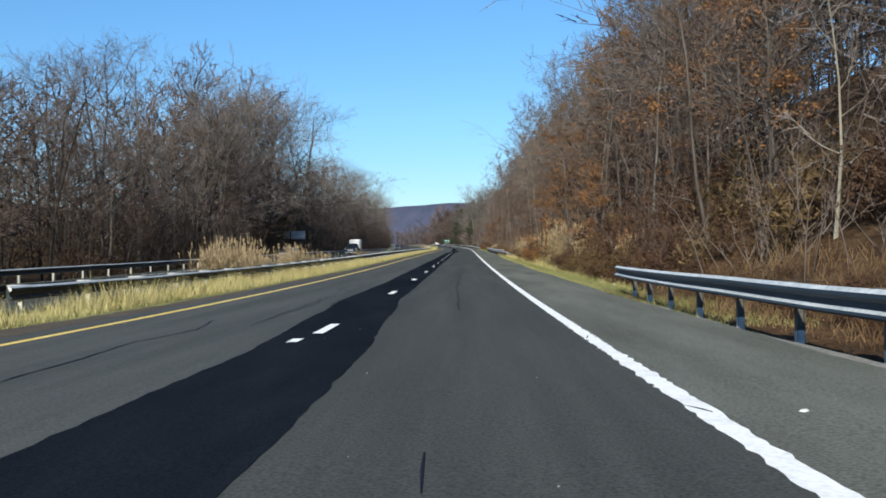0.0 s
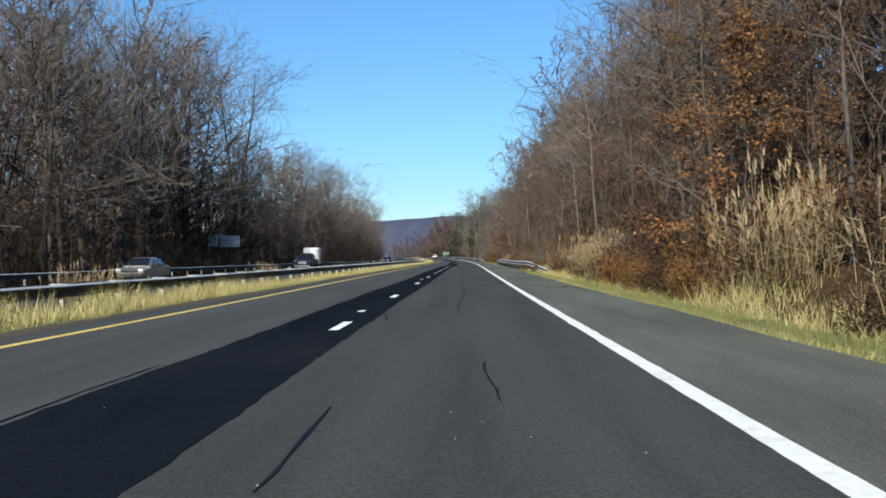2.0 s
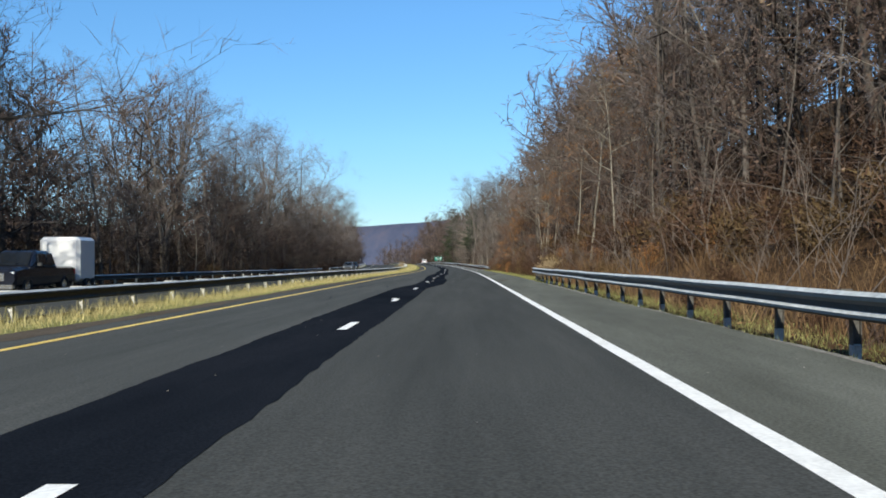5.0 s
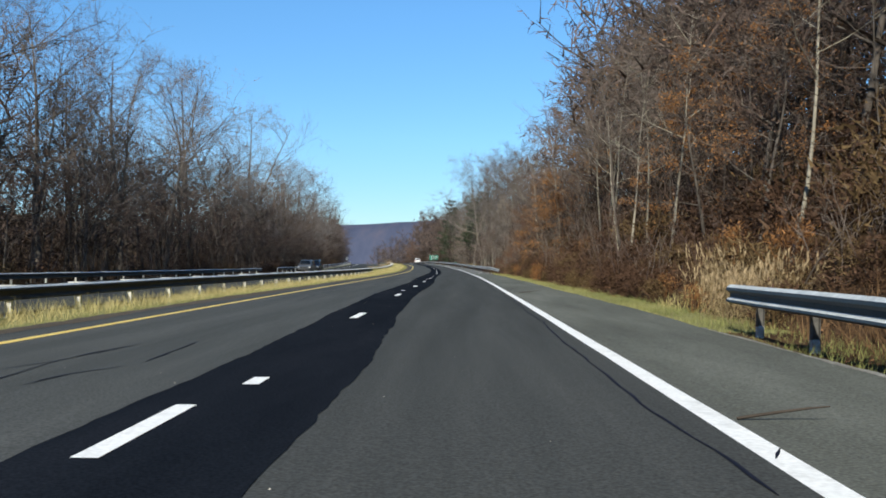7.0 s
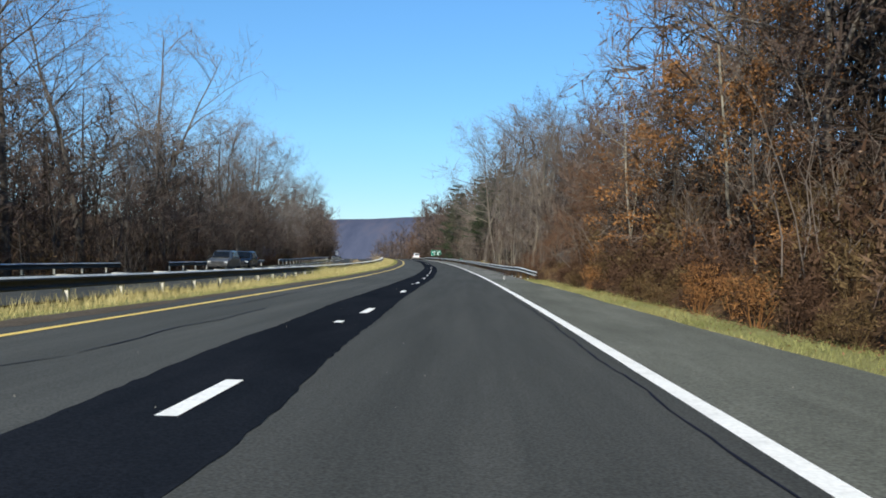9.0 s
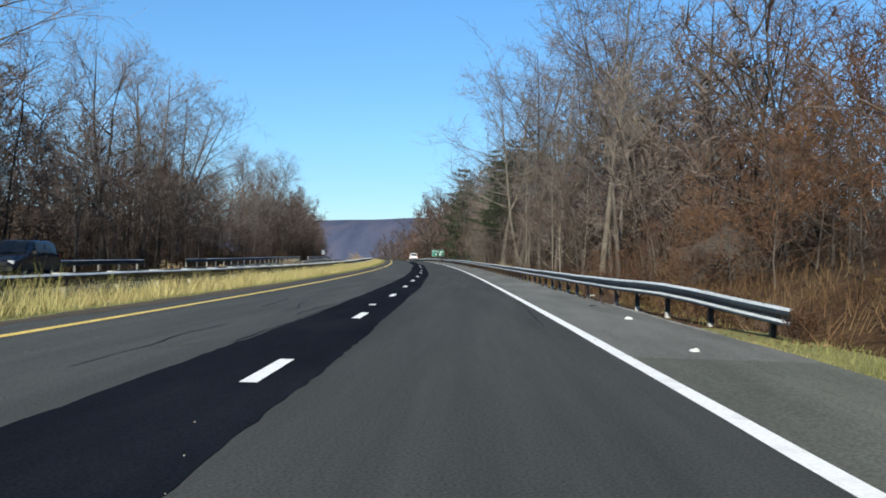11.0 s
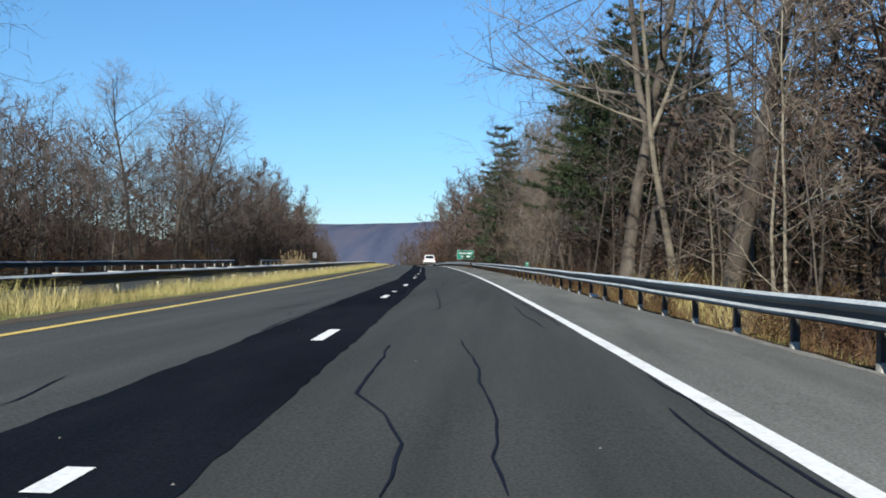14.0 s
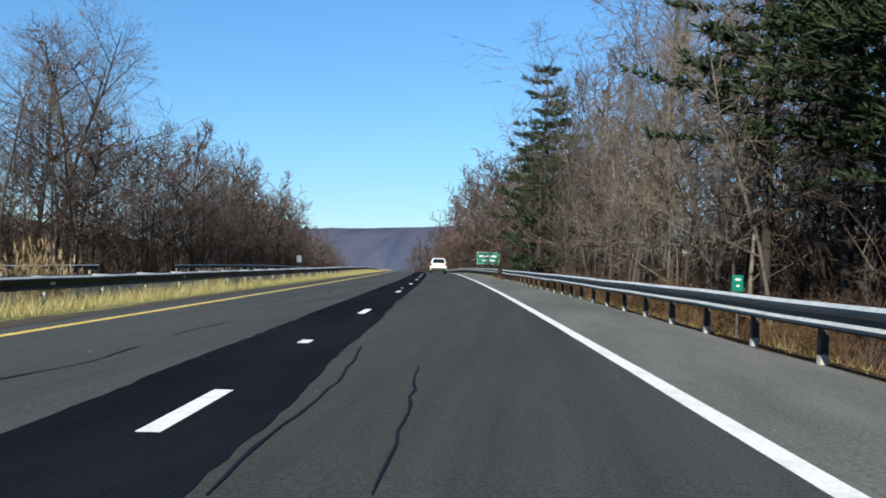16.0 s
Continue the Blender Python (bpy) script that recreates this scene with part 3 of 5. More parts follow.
    n = max(3, int((s1 - s0) / 2.0) + 1)
    m = len(prof)
    for i in range(n):
        s = s0 + (s1 - s0) * i / (n - 1)
        k0, k1 = max(0.0, 1 - (s - s0) / 12.0), max(0.0, 1 - (s1 - s) / 12.0)
        uu = u + flare0 * k0 * k0 + flare1 * k1 * k1 + 0.012 * wave(s * 2, u)
        zz = z_top - drop0 * max(0.0, 1 - (s - s0) / 5.0) - drop1 * max(0.0, 1 - (s1 - s) / 5.0) + 0.012 * wave(s * 1.7, u + 2)
        for a, b in prof:
            v.append(road(s, uu + side * a, zz + b))
        for a, b in reversed(prof):
            v.append(road(s, uu + side * (a - 0.006), zz + b))
    w = 2 * m
    for i in range(n - 1):
        for k in range(w):
            a, b = i * w + k, i * w + (k + 1) % w
            f.append((a, b, b + w, a + w))
            # slot 1 paints the upward slopes as sunlit
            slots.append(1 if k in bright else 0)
    f.append(tuple(range(w)))
    f.append(tuple((n - 1) * w + k for k in range(w))[::-1])
    slots += [0, 0]
    return mesh_of(name, v, f, [body, edge], False, slots)


def post_mesh(name, height, material):
    """An I-section guardrail post with a block near its top."""
    b = Soup()
    b.box((-0.05, -0.055, -0.5), (-0.042, 0.055, height))
    b.box((0.042, -0.055, -0.5), (0.05, 0.055, height))
    b.box((-0.042, -0.004, -0.5), (0.042, 0.004, height))
    # pale foot: sunlight below the beam's shadow, painted as a lighter sleeve
    if len(material) > 1:
        b.box((-0.054, -0.059, -0.5), (0.054, 0.059, 0.2), 1, chamfer=0.012)
    return b.mesh(name, material)


def guardrail(s0, s1, u, z_top, side, body, edge, post_mat, z_ground, label, double=False, flare0=0.0, flare1=0.0, drop0=0.0, drop1=0.0, spacing=2.6):
    # profile faces that get the painted sunlight
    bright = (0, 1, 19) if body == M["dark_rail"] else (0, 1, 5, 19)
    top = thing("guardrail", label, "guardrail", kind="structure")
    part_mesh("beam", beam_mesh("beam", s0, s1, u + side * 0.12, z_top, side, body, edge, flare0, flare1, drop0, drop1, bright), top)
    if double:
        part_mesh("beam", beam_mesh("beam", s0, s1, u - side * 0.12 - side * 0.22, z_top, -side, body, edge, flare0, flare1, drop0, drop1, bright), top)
    # roadside posts take the second, paler colour for their sunlit feet
    pm = post_mesh("post", z_top - 0.02 - z_ground, [post_mat] if double or u < 0 else [post_mat, M["post_pale"]])
    blk = Soup()
    blk.box((-0.07, -0.06, -0.3), (0.07, 0.06, 0.004), chamfer=0.006)
    bm_ = blk.mesh("block", post_mat)
    s = s0 + 1.0
    rr = random.Random(int(s0))
    while s < s1 - 0.4:
        k0, k1 = max(0.0, 1 - (s - s0) / 12.0), max(0.0, 1 - (s1 - s) / 12.0)
        uu = u + flare0 * k0 * k0 + flare1 * k1 * k1
        p = road(s, uu - (side * 0.11 if double else side * 0.06), z_ground)
        dz = drop0 * max(0.0, 1 - (s - s0) / 5.0) + drop1 * max(0.0, 1 - (s1 - s) / 5.0)
        part_mesh("post", pm, top, pose(p.x, p.y, p.z - dz, rr.uniform(-1.2, 1.2), rr.uniform(-1.2, 1.2), math.degrees(heading(s))) @ Matrix.Diagonal((1.5 if double else 1, 1, 1, 1)))
        q = road(s, uu + (-side * 0.11 if double else side * 0.055), z_top)
        part_mesh("block", bm_, top, pose(q.x, q.y, q.z - dz, 0, 0, math.degrees(heading(s))) @ Matrix.Diagonal((3.4, 2.6, 1, 1) if double else (1, 1, 1, 1)))
        s += spacing
    return top


steel = "galvanised steel W-beam guardrail on steel posts, dull blue-grey, with shade and sunlit edges in its colours"
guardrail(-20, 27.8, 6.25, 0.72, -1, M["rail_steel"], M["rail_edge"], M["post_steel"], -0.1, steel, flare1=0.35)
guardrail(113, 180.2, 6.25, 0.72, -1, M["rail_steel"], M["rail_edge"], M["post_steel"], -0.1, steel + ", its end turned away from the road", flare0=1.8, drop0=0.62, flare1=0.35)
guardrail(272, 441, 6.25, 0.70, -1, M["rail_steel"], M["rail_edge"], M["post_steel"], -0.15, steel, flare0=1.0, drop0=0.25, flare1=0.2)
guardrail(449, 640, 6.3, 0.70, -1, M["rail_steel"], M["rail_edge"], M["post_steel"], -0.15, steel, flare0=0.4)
# rails to the left: shaded faces and sunlit tops are painted on
guardrail(20, 560, -7.8, 0.46, 1, M["dark_rail"], M["rail_edge"], M["post_pale"], -0.24, "double-faced steel median guardrail on pale posts, with shade and a sunlit top in its colours", double=True, spacing=3.81)
far_label = "steel guardrail beyond the oncoming lanes, with shade and a sunlit top in its colours"
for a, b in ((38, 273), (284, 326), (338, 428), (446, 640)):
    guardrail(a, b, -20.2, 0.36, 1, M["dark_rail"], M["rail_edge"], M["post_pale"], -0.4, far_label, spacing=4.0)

# ---- trees and other plants
def bend(rng, start, d, length, steps, wander=0.18, lift=0.0):
    """A wandering path of points from start along d."""
    pts, p, d = [Vector(start)], Vector(start), Vector(d).normalized()
    for i in range(steps):
        d = (d + Vector((rng.gauss(0, wander), rng.gauss(0, wander), rng.gauss(0, wander * 0.6) + lift))).normalized()
        p = p + d * (length / steps)
        pts.append(p.copy())
    return pts


def taper(r0, r1, n):
    return [r0 + (r1 - r0) * (i / (n - 1)) ** 0.8 for i in range(n)]


def along(pts, k):
    x = min(max(k, 0.0), 0.999) * (len(pts) - 1)
    i = int(x)
    return pts[i].lerp(pts[i + 1], x - i), (pts[i + 1] - pts[i]).normalized()


def unit(rng, up=0.0):
    return Vector((rng.gauss(0, 1), rng.gauss(0, 1), rng.gauss(0, 0.7) + up)).normalized()


def spray(soup, rng, p, d, length, w, n, droop=0.0):
    """One twig with n side twigs."""
    q = p + d * length
    soup.sliver(p, q, w, rng)
    for _ in range(n):
        a = p.lerp(q, rng.uniform(0.15, 0.95))
        e = (d + unit(rng) * 0.9 + Vector((0, 0, 0.15 - droop))).normalized()
        soup.sliver(a, a + e * length * rng.uniform(0.3, 0.65), w * 0.65, rng)


def winter_tree(seed, H, r0, base=0.3, wide=0.5, mains=11, seconds=6, thirds=4, twigs=5, tw=0.022, sides=6, lean=0.06, fork=False, side_twigs=1, steep=0.0, slim=False):
    """A leafless tree grown in five orders: trunk, rising limbs, branches, sprigs and fine twigs. Returns wood, twigs and branch paths."""
    rng = random.Random(seed)
    wood, fine, paths = Soup(), Soup(), []
    az = rng.uniform(0, 6.28)
    trunk = bend(rng, (0, 0, -0.4), (math.cos(az) * lean, math.sin(az) * lean, 1), H * 0.92 + 0.4, 9, 0.05, 0.05)
    foot = wood.tube(trunk, [r0 * 1.4] + taper(r0, r0 * 0.12, 9), sides)
    leaders = [(trunk, 0.0, foot, sides)]
    if fork:
        b, d = along(trunk, base)
        a = rng.uniform(0, 6.28)
        other = bend(rng, b, (math.cos(a) * 0.4, math.sin(a) * 0.4, 1), H * (1 - base) * 0.9, 6, 0.07, 0.05)
        w = wood.tube(other, taper(r0 * 0.66, r0 * 0.1, 7), max(4, sides - 1))
        wood.graft(w, foot, base, 10, sides)
        leaders.append((other, base, w, max(4, sides - 1)))

    def sprig(p, d, length, r):
        """A thin branch with twigs that fan out towards its tip."""
        q = p + (d + Vector((0, 0, 0.04))).normalized() * length
        fine.sliver(p, q, max(r * 2, tw * 1.3), rng)
        for k in range(twigs):
            c = p.lerp(q, 0.15 + 0.85 * (k + rng.random()) / twigs)
            g = (d + unit(rng) * 0.85 + Vector((0, 0, 0.06))).normalized()
            l4 = (length * 0.42 + 0.14) * rng.uniform(0.6, 1.25)
            e = c + g * l4
            fine.sliver(c, e, tw, rng)
            for _ in range(side_twigs):
                m = c.lerp(e, rng.uniform(0.25, 0.8))
                fine.sliver(m, m + (g + unit(rng) * 0.8).normalized() * l4 * 0.55, tw * 0.75, rng)

    def bough(pts, length, r, count, root, k0, rings, around):
        for j in range(count):
            k = 0.2 + 0.8 * (j + rng.random()) / count
            c, d = along(pts, k)
            g = (d * 0.75 + unit(rng) * 0.8 + Vector((0, 0, 0.08))).normalized()
            l2 = length * (0.6 - 0.27 * k) * rng.uniform(0.7, 1.2) + 0.25
            sp = bend(rng, c, g, l2, 2, 0.16, 0.03)
            r2 = max(r * 0.42 * (1.1 - 0.6 * k), tw * 0.55)
            if slim:
                fine.sliver(sp[0], sp[2], r2 * 2.2, rng)
            else:
                w = wood.tube(sp, [r2, r2 * 0.7, r2 * 0.3], 3) if r2 > 0.022 else wood.tube((sp[0], sp[2]), [r2, r2 * 0.3], 3)
                wood.graft(w, root, k0 + (1 - k0) * k, rings, around)
            paths.append((sp, r2))
            for i in range(thirds):
                c2, d2 = along(sp, 0.15 + 0.85 * (i + rng.random()) / thirds)
                sprig(c2, (d2 * 0.7 + unit(rng) * 0.8 + Vector((0, 0, 0.06))).normalized(), l2 * rng.uniform(0.35, 0.6) + 0.2, r2 * 0.4)

    for i in range(mains):
        rel = (i + rng.random()) / mains
        src, low, root, around = leaders[i % len(leaders)]
        k = base + (0.97 - base) * rel
        k = k if low == 0.0 else rel
        b, d = along(src, k)
        a = i * 2.4 + rng.uniform(-0.6, 0.6)
        t = max(0.3, 1.25 - 0.6 * rel - steep + rng.uniform(-0.2, 0.2))
        out = Vector((math.cos(a) * math.sin(t), math.sin(a) * math.sin(t), math.cos(t)))
        L = wide * H * 0.5 * (0.95 * (1 - rel) ** 0.6 + 0.28) * rng.uniform(0.72, 1.18)
        pts = bend(rng, b, out, L, 4, 0.13, 0.035)
        r = max(r0 * (0.4 - 0.24 * rel) * rng.uniform(0.8, 1.1), tw)
        w = wood.tube(pts, taper(r, r * 0.22, 5), 4)
        wood.graft(w, root, k, len(src), around)
        paths.append((pts, r))
        bough(pts, L, r, seconds, w, 0.0, 5, 4)
    for src, low, root, around in leaders:
        bough(src[-4:], H * 0.16, r0 * 0.24, seconds, root, (len(src) - 4) / (len(src) - 1), len(src), around)
    return wood, fine, paths


def leafage(seed, paths, count, size, cluster=14, spread=0.35):
    """Clumps of dead leaves that cling along branch paths."""
    rng = random.Random(seed)
    b = Soup()
    for _ in range(count):
        pts, r = paths[int(rng.random() * len(paths))]
        c, d = along(pts, rng.uniform(0.3, 1.0))
        for _ in range(cluster):
            p = c + Vector((rng.gauss(0, spread), rng.gauss(0, spread), rng.gauss(0, spread * 0.7)))
            a, e = unit(rng), unit(rng)
            e = a.cross(e).normalized()
            s = size * rng.uniform(0.6, 1.25)
            b.add([tuple(p - a * s), tuple(p + e * s * 0.5), tuple(p + a * s), tuple(p - e * s * 0.5)], [(0, 1, 2, 3)])
    return b


def pine_tree(seed, H, r0, bare=0.75):
    """White pine: straight trunk with whorls of level limbs and needle tufts."""
    rng = random.Random(seed)
    wood, need = Soup(), Soup()
    trunk = bend(rng, (0, 0, -0.4), (0, 0, 1), H + 0.4, 9, 0.02, 0.05)
    wood.tube(trunk, taper(r0, 0.03, 10), 7)
    z = H * (0.17 if bare > 0.5 else 0.06)
    while z < H * 0.985:
        rel = z / H
        turn = rng.uniform(0, 6.28)
        for i in range(rng.choice((4, 5, 5))):
            if rng.random() < 0.14:
                continue
            a = turn + i * 1.3 + rng.uniform(-0.3, 0.3)
            L = H * 0.3 * (1.02 - rel) ** 0.6 * min(1.0, 0.55 + 1.3 * rel) * rng.uniform(0.4, 1.2) + 0.35
            b, _ = along(trunk, (z + 0.4 + rng.uniform(-0.15, 0.15)) / (H + 0.4))
            pts = bend(rng, b, (math.cos(a), math.sin(a), rng.uniform(-0.16, 0.22)), L, 4, 0.08, 0.06)
            wood.tube(pts, taper(0.06 * (1.2 - rel), 0.012, 5), 3)
            if rel < 0.27 and rng.random() < bare:
                for _ in range(5):
                    c, d = along(pts, rng.uniform(0.2, 1.0))
                    spray(wood, rng, c, (d + unit(rng) * 0.8).normalized(), 0.9, 0.03, 3)
                continue
            side = Vector((-math.sin(a), math.cos(a), 0))
            for _ in range(int(9 + L * 5.5)):
                k = rng.uniform(0.22, 1.0)
                c, d = along(pts, k)
                c = c + side * rng.gauss(0, 0.2 + 0.45 * (1 - k) * min(L, 3) * 0.5) + Vector((0, 0, rng.gauss(0.04, 0.06)))
                for _ in range(5):
                    g = (d * 0.6 + side * rng.gauss(0, 0.5) + unit(rng, 0.55) * 0.6).normalized()
                    need.sliver(c, c + g * rng.uniform(0.32, 0.66), 0.125, rng)
        z += rng.uniform(0.75, 1.35)
    return wood, need


def shrub(seed, H, stems, twigs, w=0.016):
    rng = random.Random(seed)
    b = Soup()
    for _ in range(stems):
        a, k = rng.uniform(0, 6.28), rng.uniform(0.1, 0.75)
        base = Vector((rng.gauss(0, H * 0.22), rng.gauss(0, H * 0.22), -0.1))
        pts = bend(rng, base, (math.cos(a) * k, math.sin(a) * k, 1), H * rng.uniform(0.5, 1.1), 4, 0.18)
        foot = b.tube(pts, taper(0.018, 0.005, 5), 3)
        if foot:
            b.graft(foot, 0, 0, 1, 3)
        for _ in range(twigs):
            c, d = along(pts, rng.uniform(0.15, 1.0))
            spray(b, rng, c, (d + unit(rng, 0.2) * 0.9).normalized(), H * rng.uniform(0.12, 0.3), w, 4)
    return b


def bush(seed, H, wide, lobes, count, size):
    """A dense mound of fine brush: stems that rise into uneven lobes of short twigs and clinging leaves."""
    rng = random.Random(seed)
    b = Soup()
    for _ in range(lobes):
        a, k = rng.uniform(0, 6.28), rng.uniform(0.0, 0.75)
        c = Vector((math.cos(a) * k * wide, math.sin(a) * k * wide, H * rng.uniform(0.25, 0.8) * (1 - 0.35 * k)))
        r = 0.36 * min(H, wide) * rng.uniform(0.75, 1.25) + 0.1
        for _ in range(2):
            w = b.tube(bend(rng, (c.x * 0.5, c.y * 0.5, -0.1), c, c.length * 1.25, 3, 0.15), (0.016, 0.012, 0.009, 0.005), 3)
            if w:
                b.graft(w, 0, 0, 1, 3)
        for _ in range(count):
            d = unit(rng, 0.15)
            p = c + d * r * rng.uniform(0.35, 1.1) * (1.4 if rng.random() < 0.12 else 1.0)
            if p.z < 0.02:
                p.z = 0.02 + abs(p.z) * 0.5
            e = (d * 0.5 + unit(rng, 0.35)).normalized()
            length = size * rng.uniform(0.6, 1.6)
            b.sliver(p, p + e * length, length * rng.uniform(0.1, 0.32), rng)
    return b


def reeds(seed, H, count, radius):
    """A stand of dry reeds with feathery plumes."""
    rng = random.Random(seed)
    b, plumes = Soup(), Soup()
    for _ in range(count):
        base = Vector((rng.gauss(0, radius), rng.gauss(0, radius), -0.1))
        h = H * rng.uniform(0.55, 1.1)
        pts = bend(rng, base, (rng.gauss(0, 0.12), rng.gauss(0, 0.12), 1), h, 3, 0.05)
        for i in range(3):
            b.sliver(pts[i], pts[i + 1] + Vector((0, 0, 0.1)), 0.017, rng)
        for _ in range(4):
            c, d = along(pts, rng.uniform(0.15, 0.8))
            e = Vector((rng.gauss(0, 1), rng.gauss(0, 1), 0.5)).normalized()
            b.sliver(c, c + e * rng.uniform(0.2, 0.45), 0.022, rng)
        if rng.random() < 0.55:
            for _ in range(7):
                c, d = along(pts, rng.uniform(0.86, 1.0))
                e = (d + unit(rng) * 0.35 + Vector((0.25, 0, 0))).normalized()
                plumes.sliver(c, c + e * rng.uniform(0.12, 0.3), 0.05, rng)
    return b.mesh("stem_tuft", M["reed"]), plumes.mesh("plume_tuft", M["plume"])


def make_kind(name, wood, twig, wood_mat, twig_mat, leaves=None, leaf_mat=None):
    kind = {"name": name, "parts": [("trunk", wood.mesh("trunk", wood_mat, True)), ("crown", twig.mesh("crown", twig_mat))]}
    if leaves:
        kind["parts"].append(("leaves", leaves.mesh("leaves", leaf_mat)))
    return kind


KINDS = {"tall": [], "tall_brown": [], "young": [], "young_brown": [], "pale": [], "oak": [], "tan_oak": [], "pine": [], "big": [], "broad": [], "beech": [], "mid": [], "far": [], "russet": [], "slender": []}
for i in range(4):
    w, t, p = winter_tree(100 + i, 18.0 + 1.3 * i, 0.15 + 0.012 * i, 0.36, 0.5, 10, 5, 4, 4, 0.025, steep=0.1)
    KINDS["tall"].append(make_kind("tree", w, t, M["bark"], M["twig_grey"]))
for i in range(4):
    w, t, p = winter_tree(120 + i, 15.0 + 1.2 * i, 0.12, 0.14, 0.6, 12, 5, 4, 4, 0.028)
    KINDS["tall_brown"].append(make_kind("tree", w, t, M["dark_bark"], M["twig_brown"], leafage(124 + i, p, 55, 0.07, 6, 0.5), M["brown_leaf"]))
for i in range(4):
    w, t, p = winter_tree(130 + i, 13.0 + 1.6 * i, 0.075, 0.1, 0.42, 12, 5, 4, 4, 0.021, sides=5, lean=0.08, steep=0.15)
    KINDS["pale"].append(make_kind("tree", w, t, M["pale_bark"] if i == 1 else M["bark"], M["twig_pale"]))
for i in range(3):
    w, t, p = winter_tree(270 + i, 11.0 + 1.5 * i, 0.075, 0.42, 0.48, 8, 5, 4, 4, 0.021, lean=0.1 + 0.07 * i)
    KINDS["slender"].append(make_kind("tree", w, t, M["pale_bark"] if i < 2 else M["bark"], M["twig_brown"]))
for i in range(2):
    w, t, p = winter_tree(135 + i, 8.5 + 1.5 * i, 0.06, 0.05, 0.8, 13, 6, 4, 5, 0.023, sides=5)
    KINDS["russet"].append(make_kind("tree", w, t, M["bark"], M["twig_orange"]))
for i in range(3):
    w, t, p = winter_tree(140 + i, 8.5 + 1.5 * i, 0.06, 0.2, 0.55, 8, 4, 3, 4, 0.02, sides=5, lean=0.1, slim=True)
    KINDS["young"].append(make_kind("sapling", w, t, M["pale_bark"] if i == 0 else M["bark"], M["twig_grey"]))
for i in range(3):
    w, t, p = winter_tree(150 + i, 7.0 + 1.5 * i, 0.055, 0.08, 0.75, 10, 4, 3, 5, 0.02, sides=5, lean=0.12, slim=True)
    KINDS["young_brown"].append(make_kind("sapling", w, t, M["bark"], M["twig_red"], leafage(156 + i, p, 40, 0.06, 5, 0.4), M["brown_leaf"]))
for i in range(3):
    w, t, p = winter_tree(160 + i, 11.0 + 2 * i, 0.13, 0.2, 0.55, 12, 5, 4, 4, 0.026)
    KINDS["oak"].append(make_kind("oak_tree", w, t, M["bark"], M["twig_brown"], leafage(170 + i, p, 105, 0.078, 24, 0.24), M["oak_leaf"]))
w, t, p = winter_tree(168, 7.0, 0.08, 0.1, 0.62, 12, 5, 4, 4, 0.02)
KINDS["young_oak"] = [make_kind("oak_tree", w, t, M["bark"], M["twig_brown"], leafage(178, p, 130, 0.07, 26, 0.2), M["oak_leaf"])]
w, t, p = winter_tree(165, 15.0, 0.15, 0.35, 0.5, 12, 5, 4, 4, 0.024)
KINDS["tan_oak"].append(make_kind("oak_tree", w, t, M["bark"], M["twig_brown"], leafage(175, p, 70, 0.085, 24, 0.26), M["tan_leaf"]))
for i in range(3):
    w, t = pine_tree(180 + i, 20.0 + 2.5 * i, 0.28, 0.1 if i == 0 else 0.75)
    KINDS["pine"].append({"name": "pine_tree", "parts": [("trunk", w.mesh("trunk", M["dark_bark"], True)), ("crown", t.mesh("crown", M["pine"]))]})
for i in range(3):
    w, t, p = winter_tree(190 + i, 23.0 + 1.5 * i, 0.30, 0.34, 0.68, 12, 7, 5, 4, 0.028, sides=8, fork=i != 1)
    KINDS["big"].append(make_kind("tree", w, t, M["bark"], M["twig_grey"]))
for i in range(4):
    w, t, p = winter_tree(250 + i, 17.5 + i, 0.19, 0.22, 0.76, 12, 5, 4, 4, 0.033, fork=i % 2 == 0)
    KINDS["broad"].append(make_kind("tree", w, t, M["bark"], M["twig_grey"]))
for i in range(2):
    w, t, p = winter_tree(200 + i, 21.0, 0.185, 0.4, 0.6, 12, 6, 4, 5, 0.024, sides=8, lean=0.2, fork=True)
    KINDS["beech"].append(make_kind("beech_tree", w, t, M["beech_bark"], M["twig_grey"]))
for i in range(5):
    w, t, p = winter_tree(230 + i, 15.0 + 1.5 * i, 0.12, 0.12, 0.62, 9, 4, 3, 4, 0.095, sides=4, side_twigs=0, slim=True)
    KINDS["mid"].append(make_kind("tree", w, t, M["bark"], M["wood_mix"]))
for i in range(4):
    w, t, p = winter_tree(210 + i, 14.0 + 1.8 * i, 0.13, 0.1, 0.62, 6, 3, 3, 4, 0.12, sides=4, side_twigs=0, slim=True)
    KINDS["far"].append(make_kind("tree", w, t, M["bark"], M["wood_mix"]))

LABELS = {
    "tall": "tall leafless tree with grey bark and fine twigs", "tall_brown": "leafless tree with dark bark and brown twigs", "young": "slender pale-barked sapling, leafless",
    "young_brown": "thin leaning sapling with russet twigs", "oak": "oak still holding clumps of orange-brown leaves", "young_oak": "young oak thick with orange-brown dead leaves", "tan_oak": "oak holding pale tan dead leaves",
    "pale": "slim tree with a haze of pale tan twigs", "pine": "dark green white pine with level branches", "broad": "broad-crowned leafless tree with spreading grey limbs", "big": "large old leafless tree with wide forking limbs", "beech": "beech with a smooth pale trunk, leafless", "slender": "slender leaning tree with a long pale bare trunk", "russet": "bushy russet-orange shrub tree at the foot of the bank", "far": "leafless roadside tree in brown woods",
}


def plant(kind, s, u, scale=1.0, turn=None, variant=None, rng=random, sink=0.0, group="woods beside the road"):
    """Sets a tree of one kind at a place beside the road."""
    k = KINDS[kind][rng.randrange(len(KINDS[kind])) if variant is None else variant]
    p = road(s, u, ground_z(s, u) - sink)
